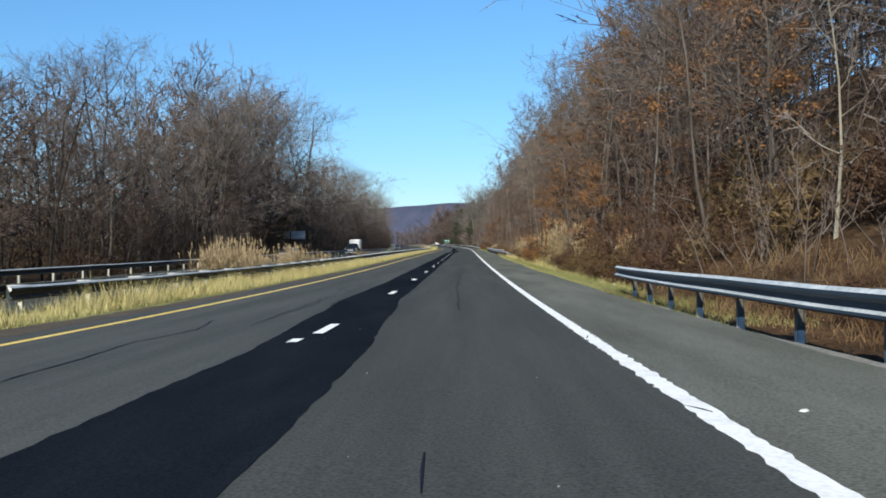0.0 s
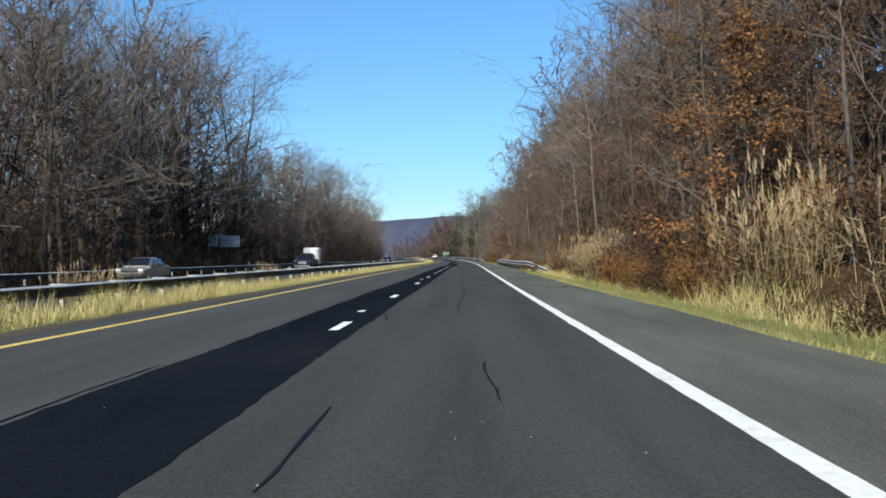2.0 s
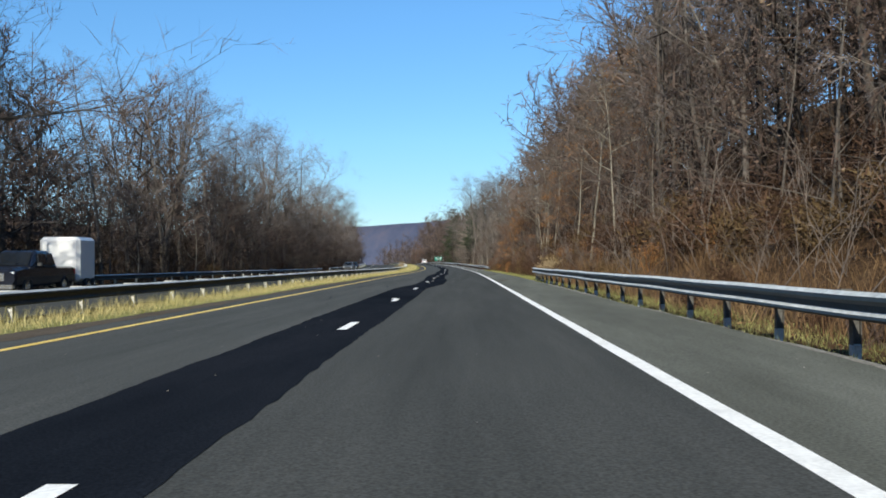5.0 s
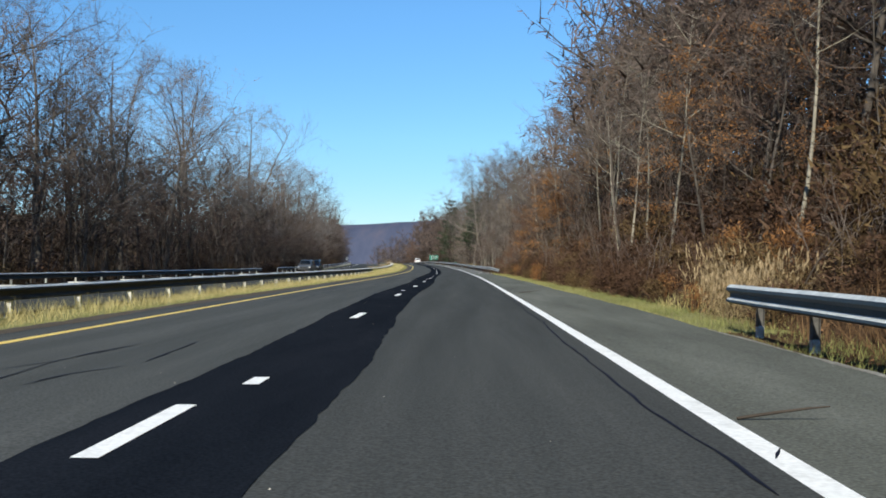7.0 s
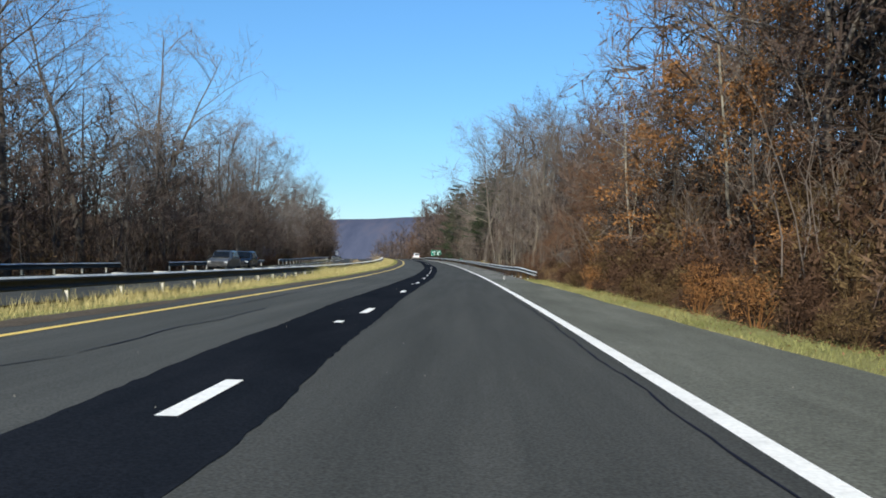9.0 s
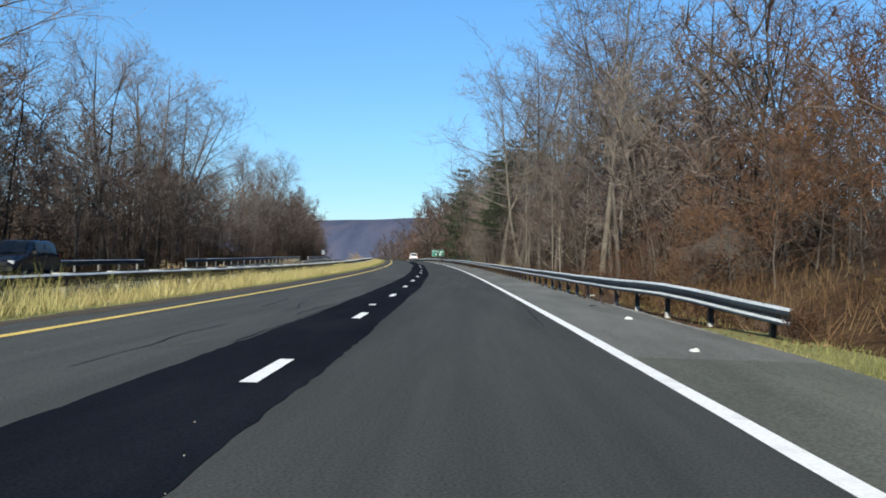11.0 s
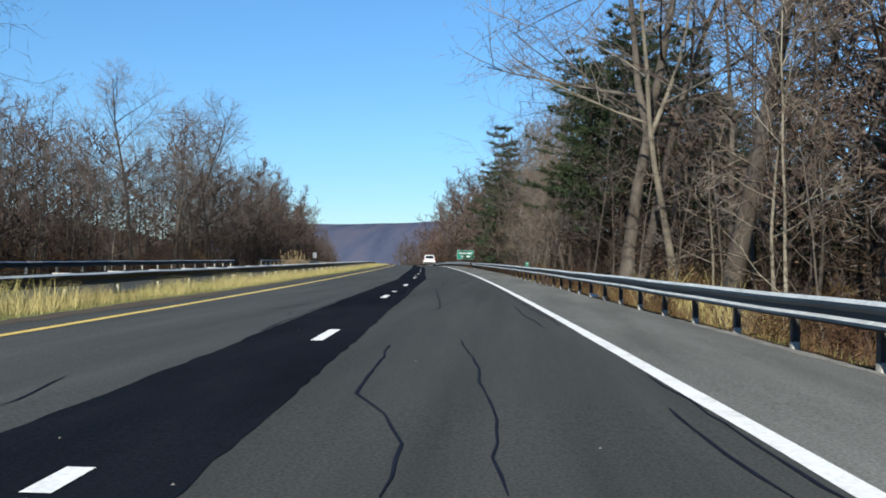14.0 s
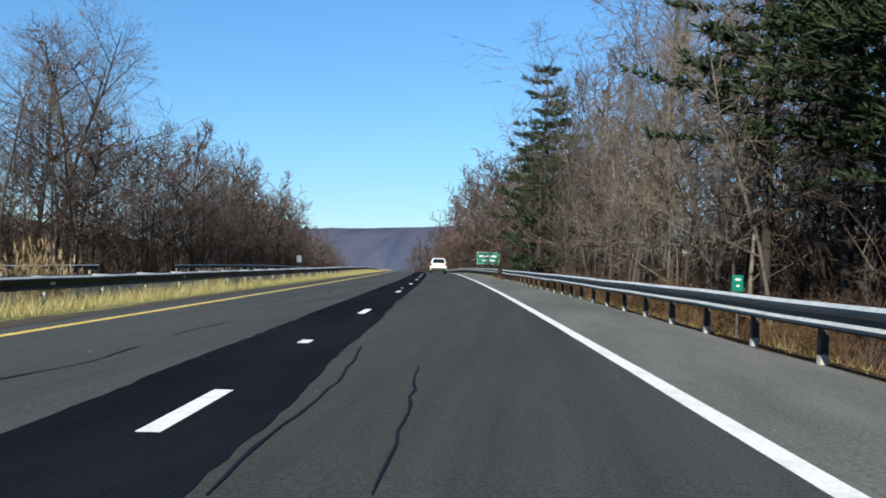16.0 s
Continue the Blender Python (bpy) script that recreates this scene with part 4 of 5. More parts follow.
    top = thing(k["name"], LABELS[kind], "tree", group, m=pose(p.x, p.y, p.z, 0, 0, rng.uniform(0, 360) if turn is None else turn) @ Matrix.Scale(scale, 4))
    for name, me in k["parts"]:
        part_mesh(name, me, top)
    return top


# trees that stand out
LAND = [("big", 354, 10.0, 1.0, 60, 1), ("beech", 312.5, 10.8, 1.05, 40, 0), ("big", 368, 9.7, 1.06, 0, 0), ("big", 374, 11.6, 0.95, 90, 1), ("beech", 366, 11.5, 0.95, 200, 1), ("tall", 345, 11.0, 1.1, 10, 2)]
for k, s, u, sc, turn, var in LAND:
    plant(k, s, u, sc, turn, var, group="roadside woods")
rng = random.Random(11)
for s, u, sc, var in ((389, 13.0, 0.75, 1), (394, 15.5, 0.8, 2), (386, 17.5, 0.7, 1), (391, 20, 0.7, 0), (397, 18.5, 0.7, 2), (383, 22, 0.7, 0), (389, 26, 0.75, 0), (399, 24, 0.7, 0), (380, 27, 0.7, 0), (386, 14.5, 0.65, 2), (393, 12.2, 0.7, 1), (397, 11.4, 0.7, 2), (388.5, 11.4, 0.68, 1), (384, 12.6, 0.7, 2), (380, 15, 0.7, 1), (400, 20, 0.6, 0), (394, 23, 0.65, 0), (382, 18, 0.6, 0), (456, 10.8, 1.02, 0), (461, 12.5, 0.9, 0), (467, 11.5, 0.8, 0), (384, 31, 0.7, 0)):
    plant("pine", s, u, sc, variant=var, rng=rng, group="roadside pines")
for s, u, sc in ((394, 10.6, 0.95), (399, 11.6, 1.05), (402, 10.2, 0.9), (405, 13, 1.1), (408, 11, 1.0), (411, 14.5, 1.15), (413, 10.3, 1.0), (417, 12.2, 1.1), (421, 10.4, 1.05), (424, 13.5, 1.2), (428, 11, 1.15), (433, 12.5, 1.2), (438, 10.6, 1.15), (444, 14, 1.2), (402, 15.5, 1.1), (409, 17, 1.2), (416, 17.5, 1.2), (423, 17, 1.25), (431, 16, 1.25), (439, 15.5, 1.25), (447, 16, 1.2), (298, 10.8, 0.75), (304, 12.0, 0.9), (318, 10.4, 0.7), (324, 11.5, 0.85), (331, 10.3, 0.8), (338, 12, 0.9), (350, 10.4, 0.8), (357, 12, 0.85)):
    plant("pale", s, u, sc, rng=rng, group="pale slender trees")
for s, u, sc in ((267, 12.5, 0.9), (270, 11.0, 0.8), (272, 12.8, 0.95), (275, 11.2, 0.8), (278, 13, 0.9), (281, 11.8, 0.7), (285, 12.5, 0.65), (276, 10.0, 0.4), (280, 9.6, 0.38), (285, 10, 0.42), (291, 10.4, 0.4), (286, 8.8, 0.2), (288.5, 9.4, 0.26), (291, 8.7, 0.2), (293.5, 9.5, 0.27), (296, 8.8, 0.22), (299, 9.6, 0.26), (302, 8.9, 0.2), (306, 9.4, 0.24), (572, 8.5, 1.0), (580, 7.5, 1.1), (588, 9.5, 1.1), (64, 12.5, 0.75), (92, 12, 0.7), (103, 12.5, 0.8), (107, 11, 0.65)):
    plant("russet", s, u, sc, rng=rng, group="russet shrub trees")
for s, u, sc in ((30, 9.8, 0.9), (43, 10.5, 1.0), (55, 9.6, 0.9), (62, 10.6, 1.0), (66, 9.4, 0.85), (82, 10, 0.9), (108, 10.4, 1.0), (118, 10.5, 0.9), (132, 10.2, 1.0), (171, 10.3, 0.9), (176, 9.6, 1.0), (187, 9.8, 0.85), (199, 9.6, 0.9), (203.5, 9.7, 0.8), (207, 9.5, 0.8), (209.5, 9.8, 0.85), (211.5, 9.9, 0.75), (218, 10, 0.9), (215, 10, 1.0), (221, 10.8, 1.05), (230, 10.2, 1.0), (241, 10.4, 1.0), (256, 10.2, 0.9), (256.8, 10, 0.8)):
    plant("slender", s, u, sc, rng=rng, group="slender pale trees on the bank")
for s, u, sc in ((79.2, 10.3, 0.72), (80.8, 11.2, 0.85), (70, 10.2, 0.5), (75, 10.9, 0.6), (250, 11.5, 0.85), (256, 12.5, 0.95), (246, 13, 0.9), (196, 10.2, 0.55), (203, 10.5, 0.6), (190, 10.0, 0.5), (57, 11.5, 0.95), (53, 13.5, 0.9), (48, 12.5, 0.8), (76, 13, 1.0), (84, 12.5, 0.9), (70, 12, 0.75), (114, 14, 0.9), (178, 12.5, 0.8), (186, 12.5, 0.9), (192, 13.5, 1.0), (197, 12.2, 0.9), (206, 13.0, 0.8), (226, 12.0, 0.9), (232, 13.5, 0.85), (243, 11.0, 0.7), (38, 13.0, 1.0), (31, 12.0, 0.8), (285, 13, 0.5), (302, 14, 0.45)):
    plant("oak", s, u, sc, rng=rng, group="oaks with dead leaves")
for s, u, sc in ((71.5, 8.9, 0.95), (73.5, 9.6, 0.85), (59, 9.8, 0.8), (54, 9.6, 0.7), (236, 9.6, 0.8), (249, 10.2, 1.15), (252, 9.6, 0.9)):
    plant("young_oak", s, u, sc, rng=rng, group="oaks with dead leaves")
for s, u, sc in ((146, 14, 1.0), (150, 15.5, 0.9), (123, 17, 0.9)):
    plant("tan_oak", s, u, sc, rng=rng, group="oaks with dead leaves")


def wood_rows(side, s0, s1, rows, rng):
    """Woods along one side. rows: (offset from, to, spacing, kinds with weights, scale from, to)."""
    for u0, u1, gap, kinds, lo, hi in rows:
        s = s0 + rng.uniform(0, gap)
        while s < s1:
            names, weights = zip(*kinds)
            k = rng.choices(names, weights)[0]
            u = side * rng.uniform(u0, u1)
            if not (side > 0 and 378 < s < 399):
                plant(k, s, u, rng.uniform(lo, hi), rng=rng)
            s += gap * rng.uniform(0.6, 1.4)


rng = random.Random(21)
wood_rows(1, 18, 264, [
    (10.2, 12.2, 3.6, [("young_brown", 5), ("young", 3)], 0.7, 1.05),
    (13, 16, 4.2, [("tall_brown", 5), ("young", 1), ("young_brown", 2), ("broad", 3)], 0.75, 1.0),
    (16, 21, 5.0, [("tall_brown", 4), ("broad", 4)], 0.9, 1.05)], rng)
wood_rows(1, 288, 312, [
    (11, 16, 3.0, [("young_brown", 3), ("tall_brown", 4), ("young", 2)], 0.7, 0.95)], rng)
wood_rows(1, 310, 440, [
    (9.3, 11.5, 4.2, [("young", 5), ("young_brown", 3)], 0.7, 1.2),
    (11, 15, 6.0, [("tall", 4), ("young", 5), ("broad", 2)], 0.85, 1.15),
    (15, 20, 7.5, [("tall", 4), ("broad", 4)], 1.0, 1.2)], rng)


def left_height(s):
    """Height of the woods beyond the oncoming lanes."""
    h = 17.5 + 13 * ramp01(90, 140, s) - 12 * ramp01(166, 179, s) - 2.6 * ramp01(371, 381, s) + 1.8 * ramp01(445, 475, s)
    h += 3.0 * (ramp01(190, 205, s) - ramp01(238, 252, s))
    return 0.9 * (h + 6 * math.exp(-((s - 440) / 11) ** 2))


rng = random.Random(22)
for s0, s1, u0, u1, gap, kinds, lo, hi in (
        (50, 500, 23.6, 26.5, 3.3, [("young_brown", 7), ("tall_brown", 2), ("young", 1)], 0.75, 1.05),
        (50, 300, 26.5, 31, 4.6, [("broad", 6), ("tall", 2), ("tall_brown", 2)], 0.8, 1.05),
        (300, 520, 26, 31, 4.6, [("broad", 5), ("tall", 3), ("tall_brown", 2)], 0.75, 1.05)):
    s = s0
    while s < s1:
        names, weights = zip(*kinds)
        u = -rng.uniform(u0, u1)
        if 122 < s < 163 and u > -29.5:
            if u0 < 25:
                s += gap
                continue
            u = -rng.uniform(29.5, 33)
        plant(rng.choices(names, weights)[0], s, u, rng.uniform(lo, hi) * left_height(s) / (19.0 if u0 > 25 else 17.0), rng=rng)
        s += gap * rng.uniform(0.6, 1.4)
for s, u, sc in ((70, -28, 0.72), (79, -28, 0.84), (90, -29, 0.84), (112, -27, 0.85), (120, -27, 0.95), (134, -30, 1.08), (146, -30, 1.15), (154, -31, 1.2), (161, -31, 1.2), (165, -27.5, 1.18), (213, -28, 0.85), (222, -28.5, 0.9), (232, -28, 0.95), (311, -28, 1.02), (318, -29, 0.92), (341, -28, 0.9), (249, -28, 0.92), (262, -28, 0.96), (276, -29, 1.0), (288, -28, 0.95), (352, -28, 0.92), (357, -29, 0.85), (365, -28, 0.83), (370, -27.5, 0.82), (416, -27.5, 0.8), (440, -28, 0.9), (450, -29, 0.92)):
    plant("big", s, u, sc, rng=rng, group="old trees along the oncoming lanes")


def flat_copy(me):
    """Corner arrays of a mesh made of triangles and quads, as triangles."""
    co = np.empty(len(me.vertices) * 3, np.float32)
    me.vertices.foreach_get("co", co)
    me.calc_loop_triangles()
    tri = np.empty(len(me.loop_triangles) * 3, np.int32)
    me.loop_triangles.foreach_get("vertices", tri)
    return co.reshape(-1, 3), tri


def merged(name, pieces, placings, materials, label, category):
    """One mesh of many plants. pieces: lists of (mesh, slot); placings: (piece, pose)."""
    cache = [[(*flat_copy(me), slot) for me, slot in piece] for piece in pieces]
    cos, tris, slots, n = [], [], [], 0
    for k, m in placings:
        a = np.array(m, dtype=np.float32)
        for co, tri, slot in cache[k]:
            cos.append(co @ a[:3, :3].T + a[:3, 3])
            tris.append(tri + n)
            slots.append(np.full(len(tri) // 3, slot, np.int32))
            n += len(co)
    co, tri, slot = np.concatenate(cos), np.concatenate(tris), np.concatenate(slots)
    me = bpy.data.meshes.new(name)
    me.vertices.add(len(co))
    me.vertices.foreach_set("co", co.ravel())
    me.loops.add(len(tri))
    me.loops.foreach_set("vertex_index", tri)
    me.polygons.add(len(tri) // 3)
    me.polygons.foreach_set("loop_start", np.arange(0, len(tri), 3, dtype=np.int32))
    me.polygons.foreach_set("material_index", slot)
    for m in materials:
        me.materials.append(m)
    me.update(calc_edges=True)
    return tagged(new(name, me), label, category, kind="stuff")


def scatter(rng, side, spans, count_of):
    """Random placings. spans: s from, to, offset from, to, how many, scale from, to."""
    out = []
    for s0, s1, u0, u1, count, lo, hi in spans:
        for _ in range(count):
            s, u = rng.uniform(s0, s1), side * rng.uniform(u0, u1)
            if side > 0 and (192 < s < 213 and 44 < u < 64 or 108 < s < 200 and abs(u - 2 - 0.394 * (s - 69)) < 3.2):
                continue
            p = road(s, u, ground_z(s, u))
            k = left_height(s) / 19.0 if side < 0 and count_of > 3 else 1.0
            out.append((rng.randrange(count_of), pose(p.x, p.y, p.z, 0, 0, rng.uniform(0, 360)) @ Matrix.Scale(k * rng.uniform(lo, hi), 4)))
    return out


MID = [[(k["parts"][0][1], 0), (k["parts"][1][1], 1)] for k in KINDS["mid"]]
FAR = [[(k["parts"][0][1], 0), (k["parts"][1][1], 1)] for k in KINDS["far"]]
WOOD = [M["dark_bark"], M["wood_mix"]]
rng = random.Random(31)
merged("hillside_woods", MID, scatter(rng, 1, [(18, 264, 14.5, 36, 190, 0.8, 1.05), (264, 288, 24, 40, 16, 0.7, 0.9), (205, 262, 13, 26, 54, 0.85, 1.05), (288, 335, 14, 32, 22, 0.65, 0.9), (335, 380, 16, 34, 44, 0.85, 1.1), (312, 340, 17, 30, 14, 0.8, 1.0), (372, 404, 26, 42, 22, 0.7, 0.95), (400, 462, 17, 36, 36, 0.8, 1.1), (460, 500, 15, 26, 24, 0.75, 1.15), (495, 600, 10.5, 24, 55, 0.95, 1.3)], 5), WOOD, "dense leafless brown woods on the rising hillside", "woods")
merged("far_hillside_woods", FAR, scatter(rng, 1, [(20, 290, 30, 62, 130, 0.9, 1.2), (290, 480, 30, 56, 110, 0.75, 1.0), (480, 1000, 12, 38, 140, 0.95, 1.3)], 4), WOOD, "leafless brown woods far up the hillside and along the road", "woods")
merged("valley_woods", MID, scatter(rng, -1, [(50, 300, 28, 42, 150, 0.8, 1.05), (300, 440, 28, 42, 90, 0.75, 1.05), (440, 600, 24.5, 36, 100, 0.8, 1.1)], 5), WOOD, "dense leafless woods beyond the oncoming lanes", "woods")
merged("far_valley_woods", FAR, scatter(rng, -1, [(50, 300, 38, 62, 95, 0.85, 1.1), (300, 480, 38, 62, 75, 0.85, 1.1), (470, 800, 24, 34, 90, 0.75, 1.1), (600, 1000, 24, 46, 70, 0.75, 1.1)], 4), WOOD, "far leafless woods beyond the oncoming lanes", "woods")

# undergrowth
SHRUBS = [shrub(300 + i, 2.0 + 0.5 * i, 10, 6, 0.018).mesh("shrub", M["twig_red"] if i % 2 == 0 else M["twig_brown"]) for i in range(4)]
BUSHES = [bush(350 + i, 1.0, 0.75, 7, 85, 0.125).mesh("shrub", M["olive_brush" if i in (2, 4) else "brush"]) for i in range(5)]
BIG_BUSHES = [bush(370 + i, 2.0, 1.3, 8, 72, 0.21).mesh("shrub", M["olive_brush" if i == 2 else "brush"]) for i in range(4)]
RUST = [bush(360 + i, 1.4, 0.9, 7, 75, 0.12).mesh("shrub", M["oak_leaf"]) for i in range(2)]
low = [shrub(310 + i, 1.0 + 0.2 * i, 11, 8, 0.018).mesh("shrub", M["twig_red"]) for i in range(2)]
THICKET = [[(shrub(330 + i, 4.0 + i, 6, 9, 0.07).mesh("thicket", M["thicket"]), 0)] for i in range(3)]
REEDS = [reeds(320 + i, 2.2, 80, 0.6) for i in range(3)]


def set_plant(me, name, label, category, group, s, u, scale, rng):
    p = road(s, u, ground_z(s, u))
    ob = tagged(new(name, me), label, category, group)
    ob.matrix_basis = pose(p.x, p.y, p.z, 0, 0, rng.uniform(0, 360)) @ Matrix.Diagonal((scale, scale, scale * rng.uniform(0.85, 1.15), 1))
    return ob


rng = random.Random(41)
# understory fill; its dark twigs also stand in for shade between the trees
merged("hillside_thicket", THICKET, scatter(rng, 1, [(18, 270, 14, 24, 110, 0.6, 1.1), (198, 262, 10.5, 15, 60, 0.5, 0.9), (275, 470, 13, 24, 80, 0.5, 0.95), (372, 470, 14, 28, 60, 0.8, 1.3), (286, 352, 12.5, 18, 50, 0.6, 1.1), (372, 402, 12.5, 18, 45, 0.6, 1.0), (275, 500, 28, 62, 70, 1.0, 1.7), (470, 800, 9, 18, 90, 0.8, 1.4)], 3), [M["thicket"]], "dense brown thicket under the hillside trees, with deep shade in its colour", "thicket")
merged("valley_thicket", THICKET, scatter(rng, -1, [(55, 480, 24, 36, 175, 0.6, 1.1), (95, 300, 28, 42, 80, 1.1, 2.0), (55, 480, 36, 60, 60, 1.1, 1.9), (440, 850, 22, 36, 120, 1.0, 1.7)], 3), [M["thicket"]], "dense thicket under the valley trees, with deep shade in its dark colour", "thicket")
HEAPS = BIG_BUSHES + RUST + SHRUBS
HEAP_MATS = [M["brush"], M["olive_brush"], M["oak_leaf"], M["twig_red"], M["twig_brown"]]
HEAP_PIECES = [[(me, HEAP_MATS.index(me.materials[0]))] for me in HEAPS]


def heap(s, u, k, scale, rng):
    p = road(s, u, ground_z(s, u))
    return k, pose(p.x, p.y, p.z, 0, 0, rng.uniform(0, 360)) @ Matrix.Diagonal((scale, scale, scale * rng.uniform(0.85, 1.15), 1))


# the wall of brush at the foot of the bank, and the undergrowth behind it
for s0, s1, u0, u1, gap, lo, hi in ((29, 112, 7.5, 8.3, 0.75, 0.55, 1.05), (181, 266, 7.4, 8.4, 0.75, 0.5, 0.95)):
    s = s0
    while s < s1:
        reedy = 58 < s < 69 or 88 < s < 112 or 182 < s < 190
        if not (reedy and rng.random() < 0.7):
            kind = RUST if rng.random() < (0.3 if 228 < s < 240 or 68 < s < 78 else 0.04) else BUSHES
            set_plant(kind[rng.randrange(len(kind))], "shrub", "rust-leaved low shrub on the bank" if kind is RUST else "dense dark brown brush at the foot of the bank", "shrub", "brush on the bank", s, rng.uniform(u0, u1), rng.uniform(lo, hi), rng)
        s += gap * rng.uniform(0.6, 1.4)
placed = []
for s0, s1, u0, u1, gap, lo, hi, first, last in ((27, 114, 8.3, 9.6, 0.95, 0.5, 0.85, 0, 4), (180, 268, 8.4, 9.8, 1.0, 0.4, 0.8, 0, 4), (18, 268, 9.6, 11.6, 1.4, 0.65, 1.2, 0, 4), (18, 264, 11.6, 14.5, 2.3, 0.8, 1.35, 0, 4), (40, 266, 9.0, 11.0, 9.0, 0.8, 1.3, 4, 6),
                                                 (18, 272, 8.6, 10.2, 4.0, 0.7, 1.15, 6, 10), (18, 272, 10.2, 13, 6.0, 0.9, 1.5, 6, 10), (272, 440, 9, 13, 3.6, 0.5, 0.95, 6, 10), (286, 440, 9.2, 12, 2.6, 0.4, 0.8, 0, 4), (55, 440, -25.5, -22.8, 6.0, 0.8, 1.4, 6, 10), (55, 440, -26, -23, 5.0, 0.7, 1.2, 0, 4)):
    s = s0
    while s < s1:
        if not (last == 4 and u0 == 8.3 and (58 < s < 69 or 88 < s < 112) and rng.random() < 0.7):
            placed.append(heap(s, rng.uniform(u0, u1), rng.randrange(first, last), rng.uniform(lo, hi), rng))
        s += gap * rng.uniform(0.6, 1.4)
merged("undergrowth", HEAP_PIECES, placed, HEAP_MATS, "dense dark brown undergrowth under the trees", "undergrowth")
for s0, s1, gap in ((-2, 26, 1.1), (114, 178, 1.8), (270, 345, 1.2), (345, 430, 1.3)):
    s = s0
    while s < s1:
        set_plant((low + BUSHES)[rng.randrange(7)], "brush_clump", "low dark russet brush behind the guardrail", "shrub", "brush behind the guardrail", s, rng.uniform(6.9, 8.5), rng.uniform(0.45, 0.85), rng)
        s += gap * rng.uniform(0.6, 1.4)
for s, sc in ((365.5, 0.7), (366.8, 0.75), (368.2, 0.6), (440.5, 0.85), (442, 0.8), (443.5, 0.7), (282.5, 0.5), (284, 0.55), (285.3, 0.5), (286.5, 0.45)):
    set_plant(low[0], "brush_clump", "brown brush growing over the guardrail", "shrub", "brush over the guardrail", s, 6.0 + rng.uniform(-0.15, 0.25), sc, rng)
for s0, s1, u0, u1, n, sc in ((41, 53.5, -9.3, -8.5, 13, 0.74), (58.5, 65, -9.2, -8.5, 6, 0.76), (74, 78, -9.1, -8.5, 2, 0.66), (98, 101, -9.1, -8.6, 1, 0.6), (69, 76, 9.2, 11, 2, 0.65), (98, 121, 8.4, 11, 20, 0.5), (182, 190, 7.2, 8.4, 9, 0.5), (352, 371, 7.4, 9, 5, 0.42), (290, 330, -9, -8.5, 6, 0.45), (408, 416, -8.8, -8.4, 3, 0.4), (389, 393, -8.9, -8.4, 4, 0.6), (86, 96, 8.4, 9.6, 3, 0.45), (36, 52, 8.2, 9.2, 2, 0.55), (64, 72, 8.6, 10.5, 1, 0.6), (58, 69, 7.7, 9.6, 6, 0.95), (89, 96, 7.7, 9.0, 6, 0.75)):
    for _ in range(n):
        stems, plumes = REEDS[rng.randrange(3)]
        s, u, k = rng.uniform(s0, s1), rng.uniform(u0, u1), sc * rng.uniform(0.75, 1.15)
        p = road(s, u, ground_z(s, u))
        clump = thing("reed_clump", "dry tan reeds with feathery plumes", "reeds", "reeds by the road", m=pose(p.x, p.y, p.z, 0, 0, rng.uniform(0, 360)) @ Matrix.Diagonal((k, k, k * rng.uniform(0.85, 1.15), 1)))
        tagged(part_mesh("stem_tuft", stems, clump), kind="stuff")
        tagged(part_mesh("plume_tuft", plumes, clump), kind="stuff")


def grass(name, spans, material, label, seed):
    """Loose blades over stretches of verge. spans: s from, to, u from, to, blades per square metre, height."""
    rng = np.random.default_rng(seed)
    vs, n = [], 0
    for s0, s1, u0, u1, dens, hgt in spans:
        k = int((s1 - s0) * (u1 - u0) * dens)
        for s, u, a, b, h, w in zip(rng.uniform(s0, s1, k), rng.uniform(u0, u1, k), rng.normal(0, 0.42, k), rng.normal(0, 0.42, k), hgt * rng.uniform(0.35, 1.2, k), rng.uniform(0, 6.28, k)):
            patch = 0.55 + 0.75 * noise.noise(Vector((s * 0.35, u * 0.6, seed)))
            h *= max(0.25, patch + 0.35)
            p = road(s, u, ground_z(s, u) - 0.02)
            c = 0.005 + 0.007 * h
            vs += [(p.x - c * math.cos(w), p.y - c * math.sin(w), p.z), (p.x + c * math.cos(w), p.y + c * math.sin(w), p.z), (p.x + a * h, p.y + b * h, p.z + h)]
            n += 1
    f = [(3 * i, 3 * i + 1, 3 * i + 2) for i in range(n)]
    tagged(new(name, mesh_of(name, vs, f, material)), label, "grass", kind="stuff")


grass("dry_grass", [(0, 85, -7.5, -5.5, 130, 0.5), (85, 270, -7.7, -6.5, 90, 0.36), (85, 270, -6.5, -5.4, 70, 0.22), (270, 345, -7.6, -5.5, 110, 0.55), (345, 400, -7.5, -5.5, 110, 0.42), (400, 520, -7.7, -6.4, 60, 0.42), (400, 520, -6.4, -5.4, 30, 0.22), (520, 640, -7.5, -5.0, 10, 0.6), (0, 420, -9.0, -8.3, 14, 0.4), (345, 361, 7.4, 9.0, 65, 1.0), (361, 375, 7.0, 8.6, 9, 0.9), (57, 70, 7.1, 8.2, 90, 0.55), (28, 113, 7.0, 7.9, 30, 0.3), (95, 125, 7.0, 9.0, 190, 0.34), (30, 95, 7.8, 8.8, 14, 0.35), (181, 191, 7.4, 8.5, 60, 0.35), (28, 113, 5.98, 6.5, 170, 0.09), (181, 272, 5.98, 6.4, 150, 0.08)], M["straw"], "dry straw-coloured grass along the median verge", 7)
